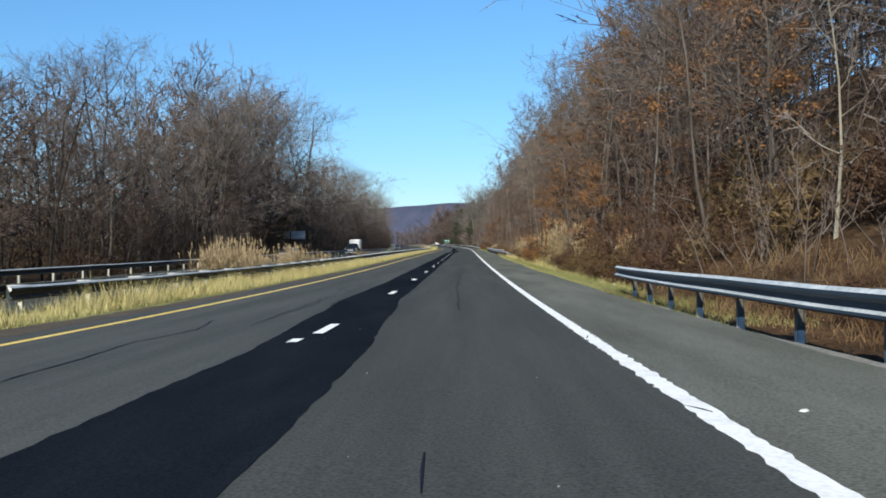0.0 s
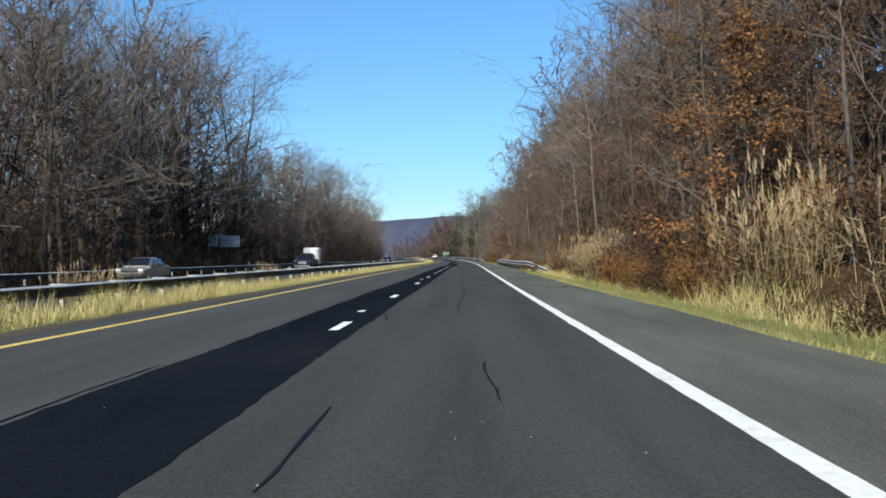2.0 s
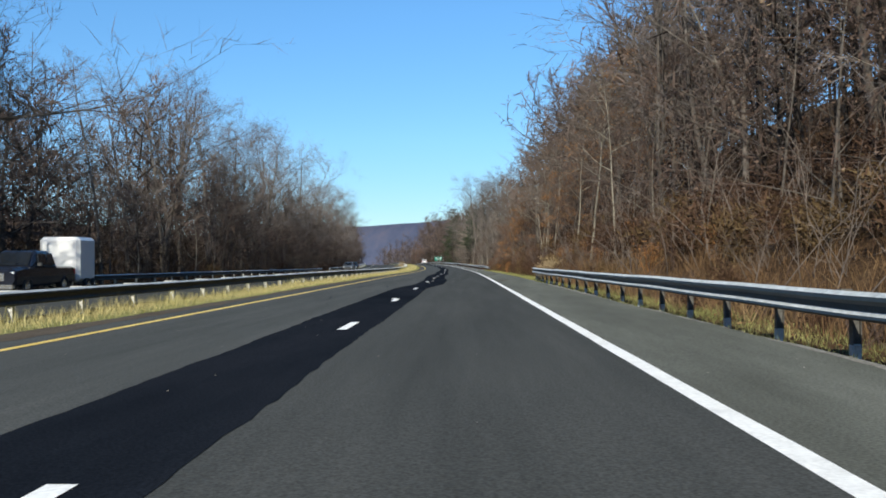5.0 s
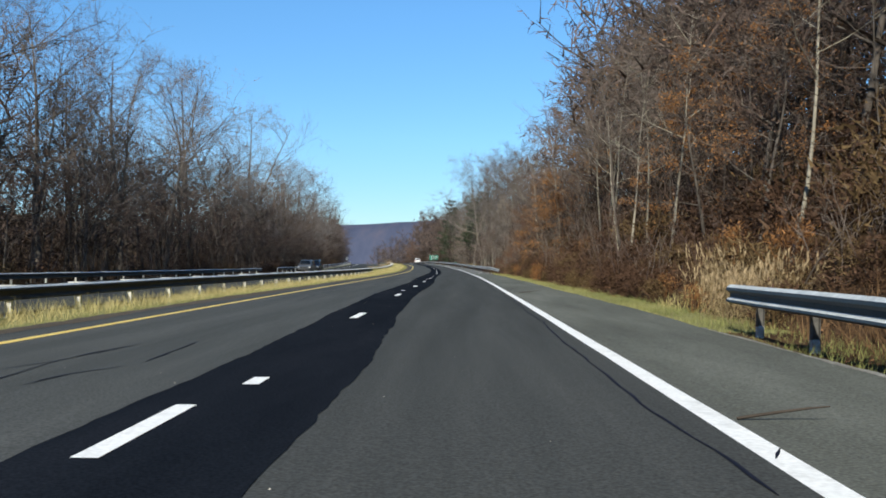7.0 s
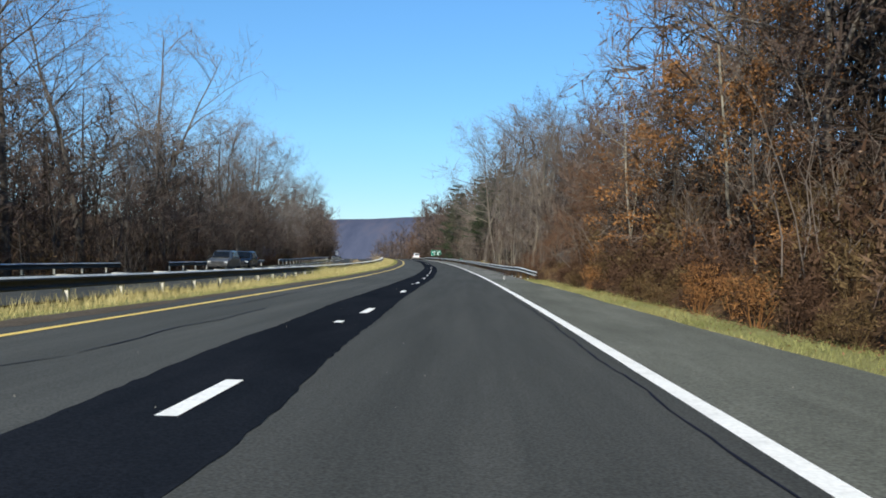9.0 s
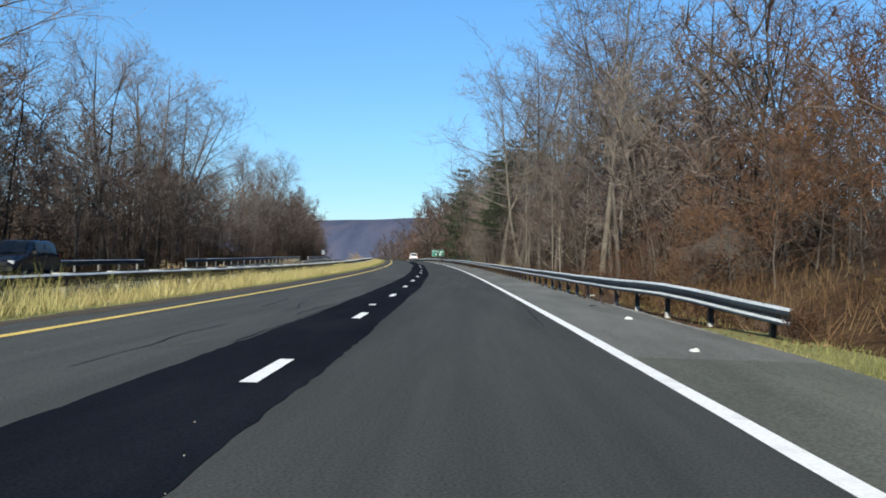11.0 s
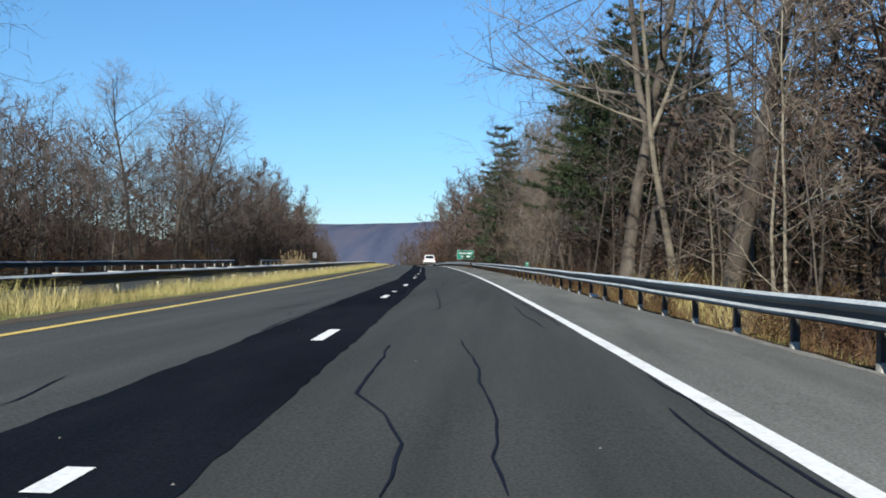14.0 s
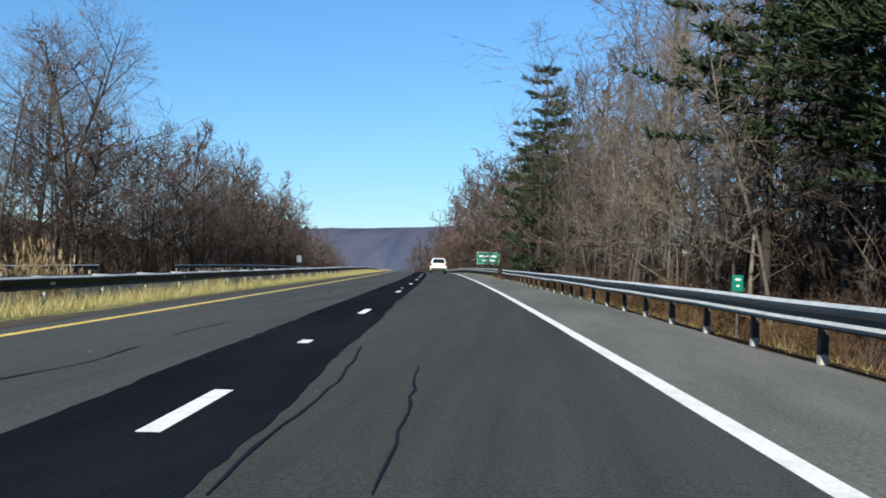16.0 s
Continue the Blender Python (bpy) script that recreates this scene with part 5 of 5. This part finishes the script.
grass("verge_grass", [(0, 270, -6.0, -4.75, 70, 0.14), (270, 430, -6.0, -4.75, 65, 0.14), (15, 272, 6.05, 7.7, 150, 0.15), (272, 440, 6.5, 7.6, 20, 0.15), (440, 560, 6.1, 8.5, 20, 0.25), (268, 345, -8.2, -6.9, 16, 0.75), (20, 60, -8.3, -7.2, 10, 0.8)], M["green_grass"], "short yellow-green grass beside the pavement", 8)
grass("russet_grass", [(-2, 27, 6.8, 10, 40, 0.5), (113, 180, 7.0, 10.0, 45, 0.7), (268, 345, 7.4, 10.5, 28, 0.6), (345, 375, 6.5, 8.6, 45, 0.5), (375, 470, 7.4, 10.5, 28, 0.55), (200, 268, 8.0, 9.5, 16, 0.4), (28, 113, 8.0, 11.5, 14, 0.45)], M["russet_grass"], "knee-high russet dead grass behind the guardrail", 9)


def fallen_leaves(name, spans, material, label, seed):
    """Curled dead leaves lying on the ground. spans: s from, to, u from, to, leaves per square metre."""
    rng = np.random.default_rng(seed)
    vs, n = [], 0
    for s0, s1, u0, u1, dens in spans:
        k = int((s1 - s0) * (u1 - u0) * dens)
        for s, u, w, r, a, b in zip(rng.uniform(s0, s1, k), rng.uniform(u0, u1, k), rng.uniform(0, 6.28, k), rng.uniform(0.02, 0.045, k), rng.uniform(-0.5, 0.9, k), rng.uniform(-0.5, 0.9, k)):
            if noise.noise(Vector((s * 0.5, u * 0.5, seed))) < -0.12:
                continue
            p = road(s, u, ground_z(s, u) + 0.03)
            c, d = math.cos(w) * r, math.sin(w) * r
            vs += [(p.x - c, p.y - d, p.z + a * r), (p.x + d * 0.6, p.y - c * 0.6, p.z), (p.x + c, p.y + d, p.z + b * r), (p.x - d * 0.6, p.y + c * 0.6, p.z + 0.01)]
            n += 1
    tagged(new(name, mesh_of(name, vs, [(4 * i, 4 * i + 1, 4 * i + 2, 4 * i + 3) for i in range(n)], material)), label, "leaves", kind="stuff")


fallen_leaves("fallen_leaves", [(194, 268, 7.2, 10.0, 60), (194, 268, 10.0, 15.0, 30), (20, 194, 7.6, 11.0, 6), (-2, 27, 6.3, 8.5, 14), (113, 180, 6.3, 8.0, 10), (270, 345, 6.2, 8.5, 14), (345, 440, 6.2, 8.5, 8), (220, 262, 6.1, 7.2, 5)], M["litter_leaf"], "orange-brown fallen leaves on the bank and verge", 12)

# ---- signs
def sign(name, label, s, u, z0, wide, high, face, post_w, posts, back_to_us=False, bars=(), bar_mat=None, group="", rim=True):
    """A flat sheet sign with a rim, on square posts; bars stand for its lettering."""
    p = road(s, u, 0)
    g = ground_z(s, u)
    top = thing(name, label, "road sign", group, m=pose(p.x, p.y, p.z, 0, 0, math.degrees(heading(s))))
    b = Soup()
    b.box((-wide / 2, -0.012, z0), (wide / 2, 0.012, z0 + high), chamfer=0.008)
    part_mesh("panel", b.mesh("panel", face), top)
    if bar_mat is not None and rim:
        e = Soup()
        t = 0.025 if wide > 1 else 0.012
        for lo, hi in (((-wide / 2 + t, z0 + t), (wide / 2 - t, z0 + 2 * t)), ((-wide / 2 + t, z0 + high - 2 * t), (wide / 2 - t, z0 + high - t)),
                       ((-wide / 2 + t, z0 + 2 * t), (-wide / 2 + 2 * t, z0 + high - 2 * t)), ((wide / 2 - 2 * t, z0 + 2 * t), (wide / 2 - t, z0 + high - 2 * t))):
            e.box((lo[0], -0.018, lo[1]), (hi[0], -0.0125, hi[1]))
        part_mesh("border", e.mesh("border", bar_mat), top)
    for x0, x1, y0, y1 in bars:
        e = Soup()
        e.box((x0 * wide / 2, -0.018, z0 + y0 * high), (x1 * wide / 2, -0.0125, z0 + y1 * high))
        part_mesh("lettering_bar", e.mesh("lettering_bar", bar_mat), top)
    for x in posts:
        e = Soup()
        e.box((x - post_w / 2, 0.014, g - 0.2), (x + post_w / 2, 0.014 + post_w, z0 + high * 0.9))
        part_mesh("post", e.mesh("post", M["post_steel"]), top)
    if back_to_us:
        for k in (0.25, 0.75):
            e = Soup()
            e.box((-wide / 2 + 0.05, -0.05, z0 + high * k - 0.03), (wide / 2 - 0.05, -0.013, z0 + high * k + 0.03))
            part_mesh("stiffener", e.mesh("stiffener", M["sign_back"]), top)
    return top


sign("guide_sign", "green guide sign with two lines of white lettering", 498, 9.1, 1.3, 3.1, 1.65, M["sign_green"], 0.12, (-0.9, 0.9),
     bars=((-0.8, 0.1, 0.6, 0.73), (0.25, 0.75, 0.6, 0.73), (-0.5, -0.15, 0.25, 0.38), (-0.02, 0.55, 0.25, 0.38)), bar_mat=M["sign_white"])
sign("marker_sign", "small green roadside marker on a thin post", 385, 6.9, 0.66, 0.2, 0.3, M["sign_green"], 0.04, (0,), bars=((-0.5, 0.5, 0.68, 0.8), (-0.25, 0.25, 0.3, 0.42)), bar_mat=M["sign_white"], rim=False)
sign("plain_sign", "white rectangular sign on a post by the oncoming lanes", 541, -21.6, 1.2, 0.85, 1.25, M["sign_white"], 0.1, (0,))
sign("sign_back", "bare grey back of a narrow road sign", 160, -28.1, 2.45, 1.15, 1.4, M["sign_back"], 0.09, (0,), True, group="signs seen from behind")
sign("sign_back", "bare grey back of a wide road sign", 160.3, -26.2, 2.4, 2.4, 1.35, M["sign_back"], 0.09, (-0.75, 0.75), True, group="signs seen from behind")


# ---- vehicles: x across, y towards the front, z up
def loft(name, stations, material, bevel=0.0):
    """A closed body through cross-sections (y, z low, z belt, z top, half width low, belt, top)."""
    b = Soup()
    rings = []
    for y, zl, zb, zt, wl, wb, wt in stations:
        r = [(wl * 0.92, zl), (wl, zl + 0.1), (wb, zl + (zb - zl) * 0.55), (wb * 0.985, zb), (wt, zt - 0.06), (wt * 0.88, zt)]
        rings.append([(x, y, z) for x, z in r] + [(-x, y, z) for x, z in reversed(r)])
    n = len(rings[0])
    v = [p for r in rings for p in r]
    f = [(i * n + k, i * n + (k + 1) % n, (i + 1) * n + (k + 1) % n, (i + 1) * n + k) for i in range(len(rings) - 1) for k in range(n)]
    f += [tuple(range(n))[::-1], tuple((len(rings) - 1) * n + k for k in range(n))]
    b.add(v, f)
    return b.mesh(name, material, False)


def slab(name, corners, thick, material):
    """A thin pane through four corners."""
    a, b, c, d = [Vector(p) for p in corners]
    n = (b - a).cross(d - a).normalized() * thick
    s = Soup()
    s.add([a - n, b - n, c - n, d - n, a + n, b + n, c + n, d + n], [(0, 3, 2, 1), (4, 5, 6, 7), (0, 1, 5, 4), (1, 2, 6, 5), (2, 3, 7, 6), (3, 0, 4, 7)])
    s.v = [tuple(p) for p in s.v]
    return s.mesh(name, material)


def wheel(parent, x, y, r, w=0.22):
    t, h = Soup(), Soup()
    n = 20
    prof = [(-w / 2, r * 0.66), (-w / 2, r * 0.94), (-w / 2 + 0.03, r), (w / 2 - 0.03, r), (w / 2, r * 0.94), (w / 2, r * 0.66)]
    v = [(px, pr * math.cos(6.2832 * k / n), pr * math.sin(6.2832 * k / n)) for k in range(n) for px, pr in prof]
    m = len(prof)
    t.add(v, [(k * m + j, ((k + 1) % n) * m + j, ((k + 1) % n) * m + (j + 1) % m, k * m + (j + 1) % m) for k in range(n) for j in range(m)])
    e = Soup()
    e.tube([(-w * 0.38, 0, 0), (w * 0.38, 0, 0)], [r * 0.67, r * 0.67], 14, True)
    for k in range(5):
        a = 6.2832 * k / 5
        for sx in (-1, 1):
            e.box((-0.012, -0.035, r * 0.12), (0.012, 0.035, r * 0.62), m=Matrix.Translation((sx * w * 0.4, 0, 0)) @ Matrix.Rotation(a, 4, "X"))
    ty = part_mesh("wheel", t.mesh("wheel", M["rubber"], True), parent, pose(x, y, r))
    part_mesh("rim", e.mesh("rim", M["chrome"]), ty)


def lamp_box(name, lo, hi, material, parent):
    e = Soup()
    e.box(lo, hi, chamfer=0.012)
    return part_mesh(name, e.mesh(name, material), parent)


def car(name, label, paint, s, u, z, facing, shape):
    """A parked car. shape: 'suv', 'sedan' or 'pickup'. facing: 1 heads along the road, -1 towards us."""
    p = road(s, u, z)
    top = thing(name, label, "car", "vehicles", m=pose(p.x, p.y, p.z, 0, 0, math.degrees(heading(s)) + (0 if facing > 0 else 180)))
    if shape == "suv":
        L, W, H, belt = 4.65, 0.92, 1.68, 1.02
        body = [(-2.32, 0.42, 0.72, 0.98, 0.80, 0.84, 0.78), (-2.26, 0.34, 0.98, 1.06, 0.88, 0.91, 0.84), (-1.6, 0.28, 1.0, 1.07, 0.9, W, 0.86), (1.0, 0.28, 1.0, 1.06, 0.9, W, 0.86), (1.75, 0.28, 0.9, 0.98, 0.9, W, 0.82), (2.2, 0.34, 0.78, 0.86, 0.86, 0.88, 0.74), (2.32, 0.42, 0.6, 0.72, 0.76, 0.78, 0.66)]
        cab = [(-2.2, 1.0, 1.04, 1.1, 0.8, 0.84, 0.8), (-1.98, 1.0, 1.3, 1.62, 0.82, 0.80, 0.66), (-1.7, 1.0, 1.35, 1.68, 0.84, 0.80, 0.66), (0.1, 1.0, 1.35, 1.68, 0.84, 0.80, 0.66), (0.45, 1.0, 1.3, 1.62, 0.84, 0.80, 0.64), (1.15, 0.96, 1.0, 1.06, 0.84, 0.82, 0.78)]
        rear = [(-0.66, -2.225, 1.14), (0.66, -2.225, 1.14), (0.56, -2.03, 1.56), (-0.56, -2.03, 1.56)]
        front = [(0.7, 1.12, 1.1), (-0.7, 1.12, 1.1), (-0.58, 0.52, 1.58), (0.58, 0.52, 1.58)]
        sides = [((-1.85, -0.75),), ((-0.68, 0.3),)]
        wy, r, zt = (-1.4, 1.4), 0.36, 1.58
    elif shape == "sedan":
        L, W, H, belt = 4.8, 0.9, 1.45, 0.92
        body = [(-2.4, 0.42, 0.68, 0.92, 0.78, 0.82, 0.72), (-2.3, 0.32, 0.88, 0.98, 0.86, 0.88, 0.8), (-1.5, 0.24, 0.9, 0.97, 0.88, W, 0.84), (1.0, 0.24, 0.88, 0.94, 0.88, W, 0.84), (1.8, 0.26, 0.76, 0.84, 0.88, 0.89, 0.8), (2.25, 0.32, 0.66, 0.74, 0.82, 0.84, 0.7), (2.4, 0.4, 0.54, 0.62, 0.7, 0.72, 0.6)]
        cab = [(-1.75, 0.9, 0.94, 0.98, 0.8, 0.8, 0.76), (-1.0, 0.9, 1.15, 1.4, 0.82, 0.76, 0.62), (-0.5, 0.9, 1.2, 1.45, 0.82, 0.76, 0.62), (0.1, 0.9, 1.2, 1.44, 0.82, 0.76, 0.62), (0.3, 0.9, 1.15, 1.4, 0.82, 0.76, 0.6), (1.2, 0.86, 0.9, 0.94, 0.8, 0.78, 0.74)]
        rear = [(-0.66, -1.72, 1.0), (0.66, -1.72, 1.0), (0.54, -1.03, 1.37), (-0.54, -1.03, 1.37)]
        front = [(0.68, 1.17, 0.97), (-0.68, 1.17, 0.97), (-0.54, 0.36, 1.38), (0.54, 0.36, 1.38)]
        sides = [((-0.95, -0.32),), ((-0.25, 0.35),)]
        wy, r, zt = (-1.42, 1.42), 0.33, 1.35
    else:
        L, W, H, belt = 5.8, 1.0, 1.9, 1.2
        body = [(-2.9, 0.55, 0.9, 1.18, 0.94, 0.96, 0.92), (-2.85, 0.5, 1.18, 1.24, 0.95, 0.97, 0.92), (0.9, 0.42, 1.18, 1.24, 0.96, W, 0.92), (2.3, 0.42, 1.12, 1.22, 0.96, 0.99, 0.88), (2.75, 0.46, 1.05, 1.16, 0.94, 0.96, 0.84), (2.9, 0.55, 0.9, 1.02, 0.9, 0.92, 0.8)]
        cab = [(-1.05, 1.16, 1.2, 1.26, 0.9, 0.9, 0.86), (-0.9, 1.16, 1.5, 1.86, 0.9, 0.86, 0.74), (-0.5, 1.16, 1.55, 1.92, 0.9, 0.86, 0.74), (0.55, 1.16, 1.55, 1.92, 0.9, 0.86, 0.74), (0.75, 1.16, 1.5, 1.86, 0.9, 0.86, 0.72), (1.45, 1.14, 1.18, 1.24, 0.88, 0.86, 0.82)]
        rear = [(-0.7, -0.99, 1.32), (0.7, -0.99, 1.32), (0.64, -0.93, 1.78), (-0.64, -0.93, 1.78)]
        front = [(0.78, 1.42, 1.28), (-0.78, 1.42, 1.28), (-0.66, 0.82, 1.8), (0.66, 0.82, 1.8)]
        sides = [((-0.8, -0.1),), ((-0.02, 0.7),)]
        wy, r, zt = (-1.75, 1.85), 0.42, 1.78
    part_mesh("body", loft("body", body, paint), top)
    part_mesh("cabin", loft("cabin", cab, paint), top)
    part_mesh("rear_window", slab("rear_window", rear, 0.03, M["glass_dark"]), top)
    part_mesh("windscreen", slab("windscreen", front, 0.03, M["glass_dark"]), top)
    for (y0, y1), in sides:
        for sx in (-1, 1):
            zb = belt + 0.12
            part_mesh("side_window", slab("side_window", [(sx * (W - 0.075), y0, zb), (sx * (W - 0.075), y1 + 0.1, zb), (sx * (W - 0.19), y1 - 0.08, zt), (sx * (W - 0.19), y0 + 0.1, zt)], 0.035, M["glass_dark"]), top)
    for y in wy:
        for sx in (-1, 1):
            wheel(top, sx * (W - 0.13), y, r)
    e = L / 2
    tail = 1.0 if shape == "suv" else 0.78 if shape == "sedan" else 1.05
    for sx in (-1, 1):
        lamp_box("tail_lamp", (sx * (W - 0.13) - 0.11, -e - 0.005, tail - 0.16), (sx * (W - 0.13) + 0.11, -e + 0.14, tail + 0.08), M["red_lens"], top)
        hz = 0.7 if shape != "pickup" else 0.95
        lamp_box("headlamp", (sx * (W - 0.26) - 0.14, e - 0.2, hz - 0.06), (sx * (W - 0.26) + 0.14, e - 0.02, hz + 0.09), M["clear_lens"], top)
        lamp_box("mirror", (sx * (W + 0.09) - 0.09, 0.95 if shape == "pickup" else 0.72, belt + 0.06), (sx * (W + 0.09) + 0.09, 1.07 if shape == "pickup" else 0.84, belt + 0.2), M["black_plastic"], top)
    lamp_box("bumper", (-W + 0.12, -e - 0.06, 0.36), (W - 0.12, -e + 0.12, 0.58), M["black_plastic"] if shape != "pickup" else M["chrome"], top)
    lamp_box("bumper", (-W + 0.14, e - 0.16, 0.34), (W - 0.14, e + 0.05, 0.52), M["black_plastic"] if shape != "pickup" else M["chrome"], top)
    lamp_box("grille", (-0.5, e - 0.14, 0.56 if shape != "pickup" else 0.66), (0.5, e + 0.015, 0.72 if shape != "pickup" else 0.98), M["black_plastic"] if shape != "pickup" else M["chrome"], top)
    lamp_box("number_plate", (-0.16, -e - 0.075, 0.62 if shape == "suv" else 0.5), (0.16, -e - 0.03, 0.75 if shape == "suv" else 0.63), M["sign_white"], top)
    return top


car("suv", "white sport utility car with a dark rear window, driving ahead", M["car_white"], 474, 1.75, 0.0, 1, "suv")
car("sedan", "silver saloon car on the oncoming lanes", M["car_silver"], 104, -17.3, -0.31, -1, "sedan")
car("pickup_truck", "dark blue pickup truck towing a white trailer", M["car_navy"], 159, -16.8, -0.31, -1, "pickup")
car("suv", "grey sport utility car on the oncoming lanes", M["car_grey"], 291, -17.4, -0.31, -1, "suv")
car("suv", "dark blue sport utility car on the oncoming lanes", M["car_navy"], 298.5, -17.2, -0.31, -1, "suv")

p = road(163.6, -16.8, -0.31)
trailer = thing("box_trailer", "white enclosed box trailer hitched behind the pickup", "trailer", "vehicles", m=pose(p.x, p.y, p.z, 0, 0, 180))
b = Soup()
b.box((-0.95, -0.8, 0.5), (0.95, 1.2, 2.6), chamfer=0.16)
part_mesh("box", b.mesh("box", M["car_white"]), trailer)
b = Soup()
b.box((-0.05, 1.2, 0.44), (0.05, 1.9, 0.52))
part_mesh("drawbar", b.mesh("drawbar", M["black_plastic"]), trailer)
b = Soup()
b.box((-0.97, -0.82, 0.4), (0.97, 1.22, 0.498), chamfer=0.01)
part_mesh("chassis", b.mesh("chassis", M["black_plastic"]), trailer)
for y in (-0.4, 0.4):
    for sx in (-1, 1):
        wheel(trailer, sx * 0.99, y, 0.34)
for sx in (-1, 1):
    lamp_box("tail_lamp", (sx * 0.8 - 0.06, -0.84, 0.7), (sx * 0.8 + 0.06, -0.79, 0.85), M["red_lens"], trailer)

# ---- house on the hill
p = road(203, 54, 0)
gz = p.z + ground_z(203, 54) - 0.4
house = thing("house", "white two-storey house among the trees on the hill", "house", m=pose(p.x, p.y, gz, 0, 0, 12))
b = Soup()
b.box((-5, -4, 0), (5, 4, 6.2))
b.add([(-5, -4, 6.2), (5, -4, 6.2), (5, 4, 6.2), (-5, 4, 6.2), (-5, 0, 8.6), (5, 0, 8.6)], [(0, 4, 3), (1, 2, 5)])
part_mesh("wall", b.mesh("wall", M["siding"]), house)
b = Soup()
for sy in (-1, 1):
    b.add([(-5.4, sy * 4.4, 5.95), (5.4, sy * 4.4, 5.95), (5.4, 0, 8.75), (-5.4, 0, 8.75), (-5.4, sy * 4.4, 6.12), (5.4, sy * 4.4, 6.12), (5.4, 0, 8.93), (-5.4, 0, 8.93)],
          [(0, 1, 2, 3), (4, 5, 6, 7), (0, 1, 5, 4), (1, 2, 6, 5), (0, 3, 7, 4)])
part_mesh("roof", b.mesh("roof", M["roofing"]), house)


def house_window(x, y, z, turn):
    b = Soup()
    b.box((-0.5, -0.03, -0.75), (0.5, 0.03, 0.75))
    w = part_mesh("window", b.mesh("window", M["glass_dark"]), house, pose(x, y, z, 0, 0, turn))
    b = Soup()
    for lo, hi in (((-0.58, -0.05, -0.83), (0.58, 0.05, -0.75)), ((-0.58, -0.05, 0.75), (0.58, 0.05, 0.83)), ((-0.58, -0.05, -0.75), (-0.5, 0.05, 0.75)), ((0.5, -0.05, -0.75), (0.58, 0.05, 0.75)), ((-0.5, -0.045, -0.03), (0.5, 0.045, 0.03))):
        b.box(lo, hi)
    part_mesh("frame", b.mesh("frame", M["sign_white"]), w)


for z in (1.6, 4.5):
    for x in (-3.4, -1.1, 1.1, 3.4):
        house_window(x, -4.02, z, 0)
    for y in (-2, 0, 2):
        house_window(-5.02, y, z, 90)

# ---- rocks on the bank and scraps on the shoulder
rng = random.Random(61)
for s, u, sc in ((118, 12.5, 1.3), (121, 13.5, 1.6), (124, 12.8, 1.0), (293, 12.5, 1.5), (295, 13.2, 2.0), (298, 12.6, 1.2)):
    bm = bmesh.new()
    bmesh.ops.create_icosphere(bm, subdivisions=3, radius=1.0)
    k = rng.uniform(0, 50)
    for v in bm.verts:
        d = v.co.normalized()
        v.co = d * (1 + 0.55 * noise.noise(d * 1.3 + Vector((k, 0, 0))) + 0.2 * noise.noise(d * 4 + Vector((k, 3, 0))))
        v.co.z *= 0.75
    me = bpy.data.meshes.new("boulder")
    bm.to_mesh(me)
    bm.free()
    me.materials.append(M["rock"])
    p = road(s, u, ground_z(s, u))
    ob = tagged(new("boulder", me), "grey weathered boulder half sunk in the bank", "rock", "rocks on the bank")
    ob.matrix_basis = pose(p.x, p.y, p.z + 0.1, 0, 0, rng.uniform(0, 360)) @ Matrix.Scale(sc, 4)
for s, u, w in ((6.45, 4.33, 0.05), (33.5, 7.3, 0.12), (292, 7.0, 0.2), (356, 6.4, 0.2), (275.7, 5.2, 0.14), (268.8, 4.75, 0.12)):
    b = Soup()
    pts = [(w * (0.7 + 0.5 * rng.random()) * math.cos(6.283 * k / 9), 0.6 * w * (0.7 + 0.5 * rng.random()) * math.sin(6.283 * k / 9)) for k in range(9)]
    b.add([(x, y, 0) for x, y in pts] + [(x * 0.6, y * 0.6, w * (0.2 + 0.15 * rng.random())) for x, y in pts], [(k, (k + 1) % 9, 9 + (k + 1) % 9, 9 + k) for k in range(9)] + [tuple(range(9, 18)), tuple(range(9))[::-1]])
    p = road(s, u, 0.004 if u < 6 else ground_z(s, u) + 0.02)
    ob = tagged(new("litter", b.mesh("litter", M["litter"])), "crumpled pale scrap of litter by the road", "litter", "roadside litter")
    ob.matrix_basis = pose(p.x, p.y, p.z, 0, 0, rng.uniform(0, 360))
for s, u, L, turn in ((198.3, 4.54, 0.9, 70), (170.6, 4.1, 0.6, 80), (80.6, 5.4, 0.35, 60), (281, 5.3, 0.3, 20), (45.8, 5.2, 0.5, 85)):
    b = Soup()
    b.tube(bend(rng, (-L / 2, 0, 0.012), (1, 0, 0), L, 4, 0.12), [0.014, 0.012, 0.011, 0.009, 0.005], 5, True)
    b.v = [(x, y, max(z, 0.002)) for x, y, z in b.v]
    p = road(s, u, 0.0)
    ob = tagged(new("stick", b.mesh("stick", M["dark_bark"])), "dark fallen stick lying on the shoulder", "stick", "fallen sticks")
    ob.matrix_basis = pose(p.x, p.y, p.z, 0, 0, turn - 80)
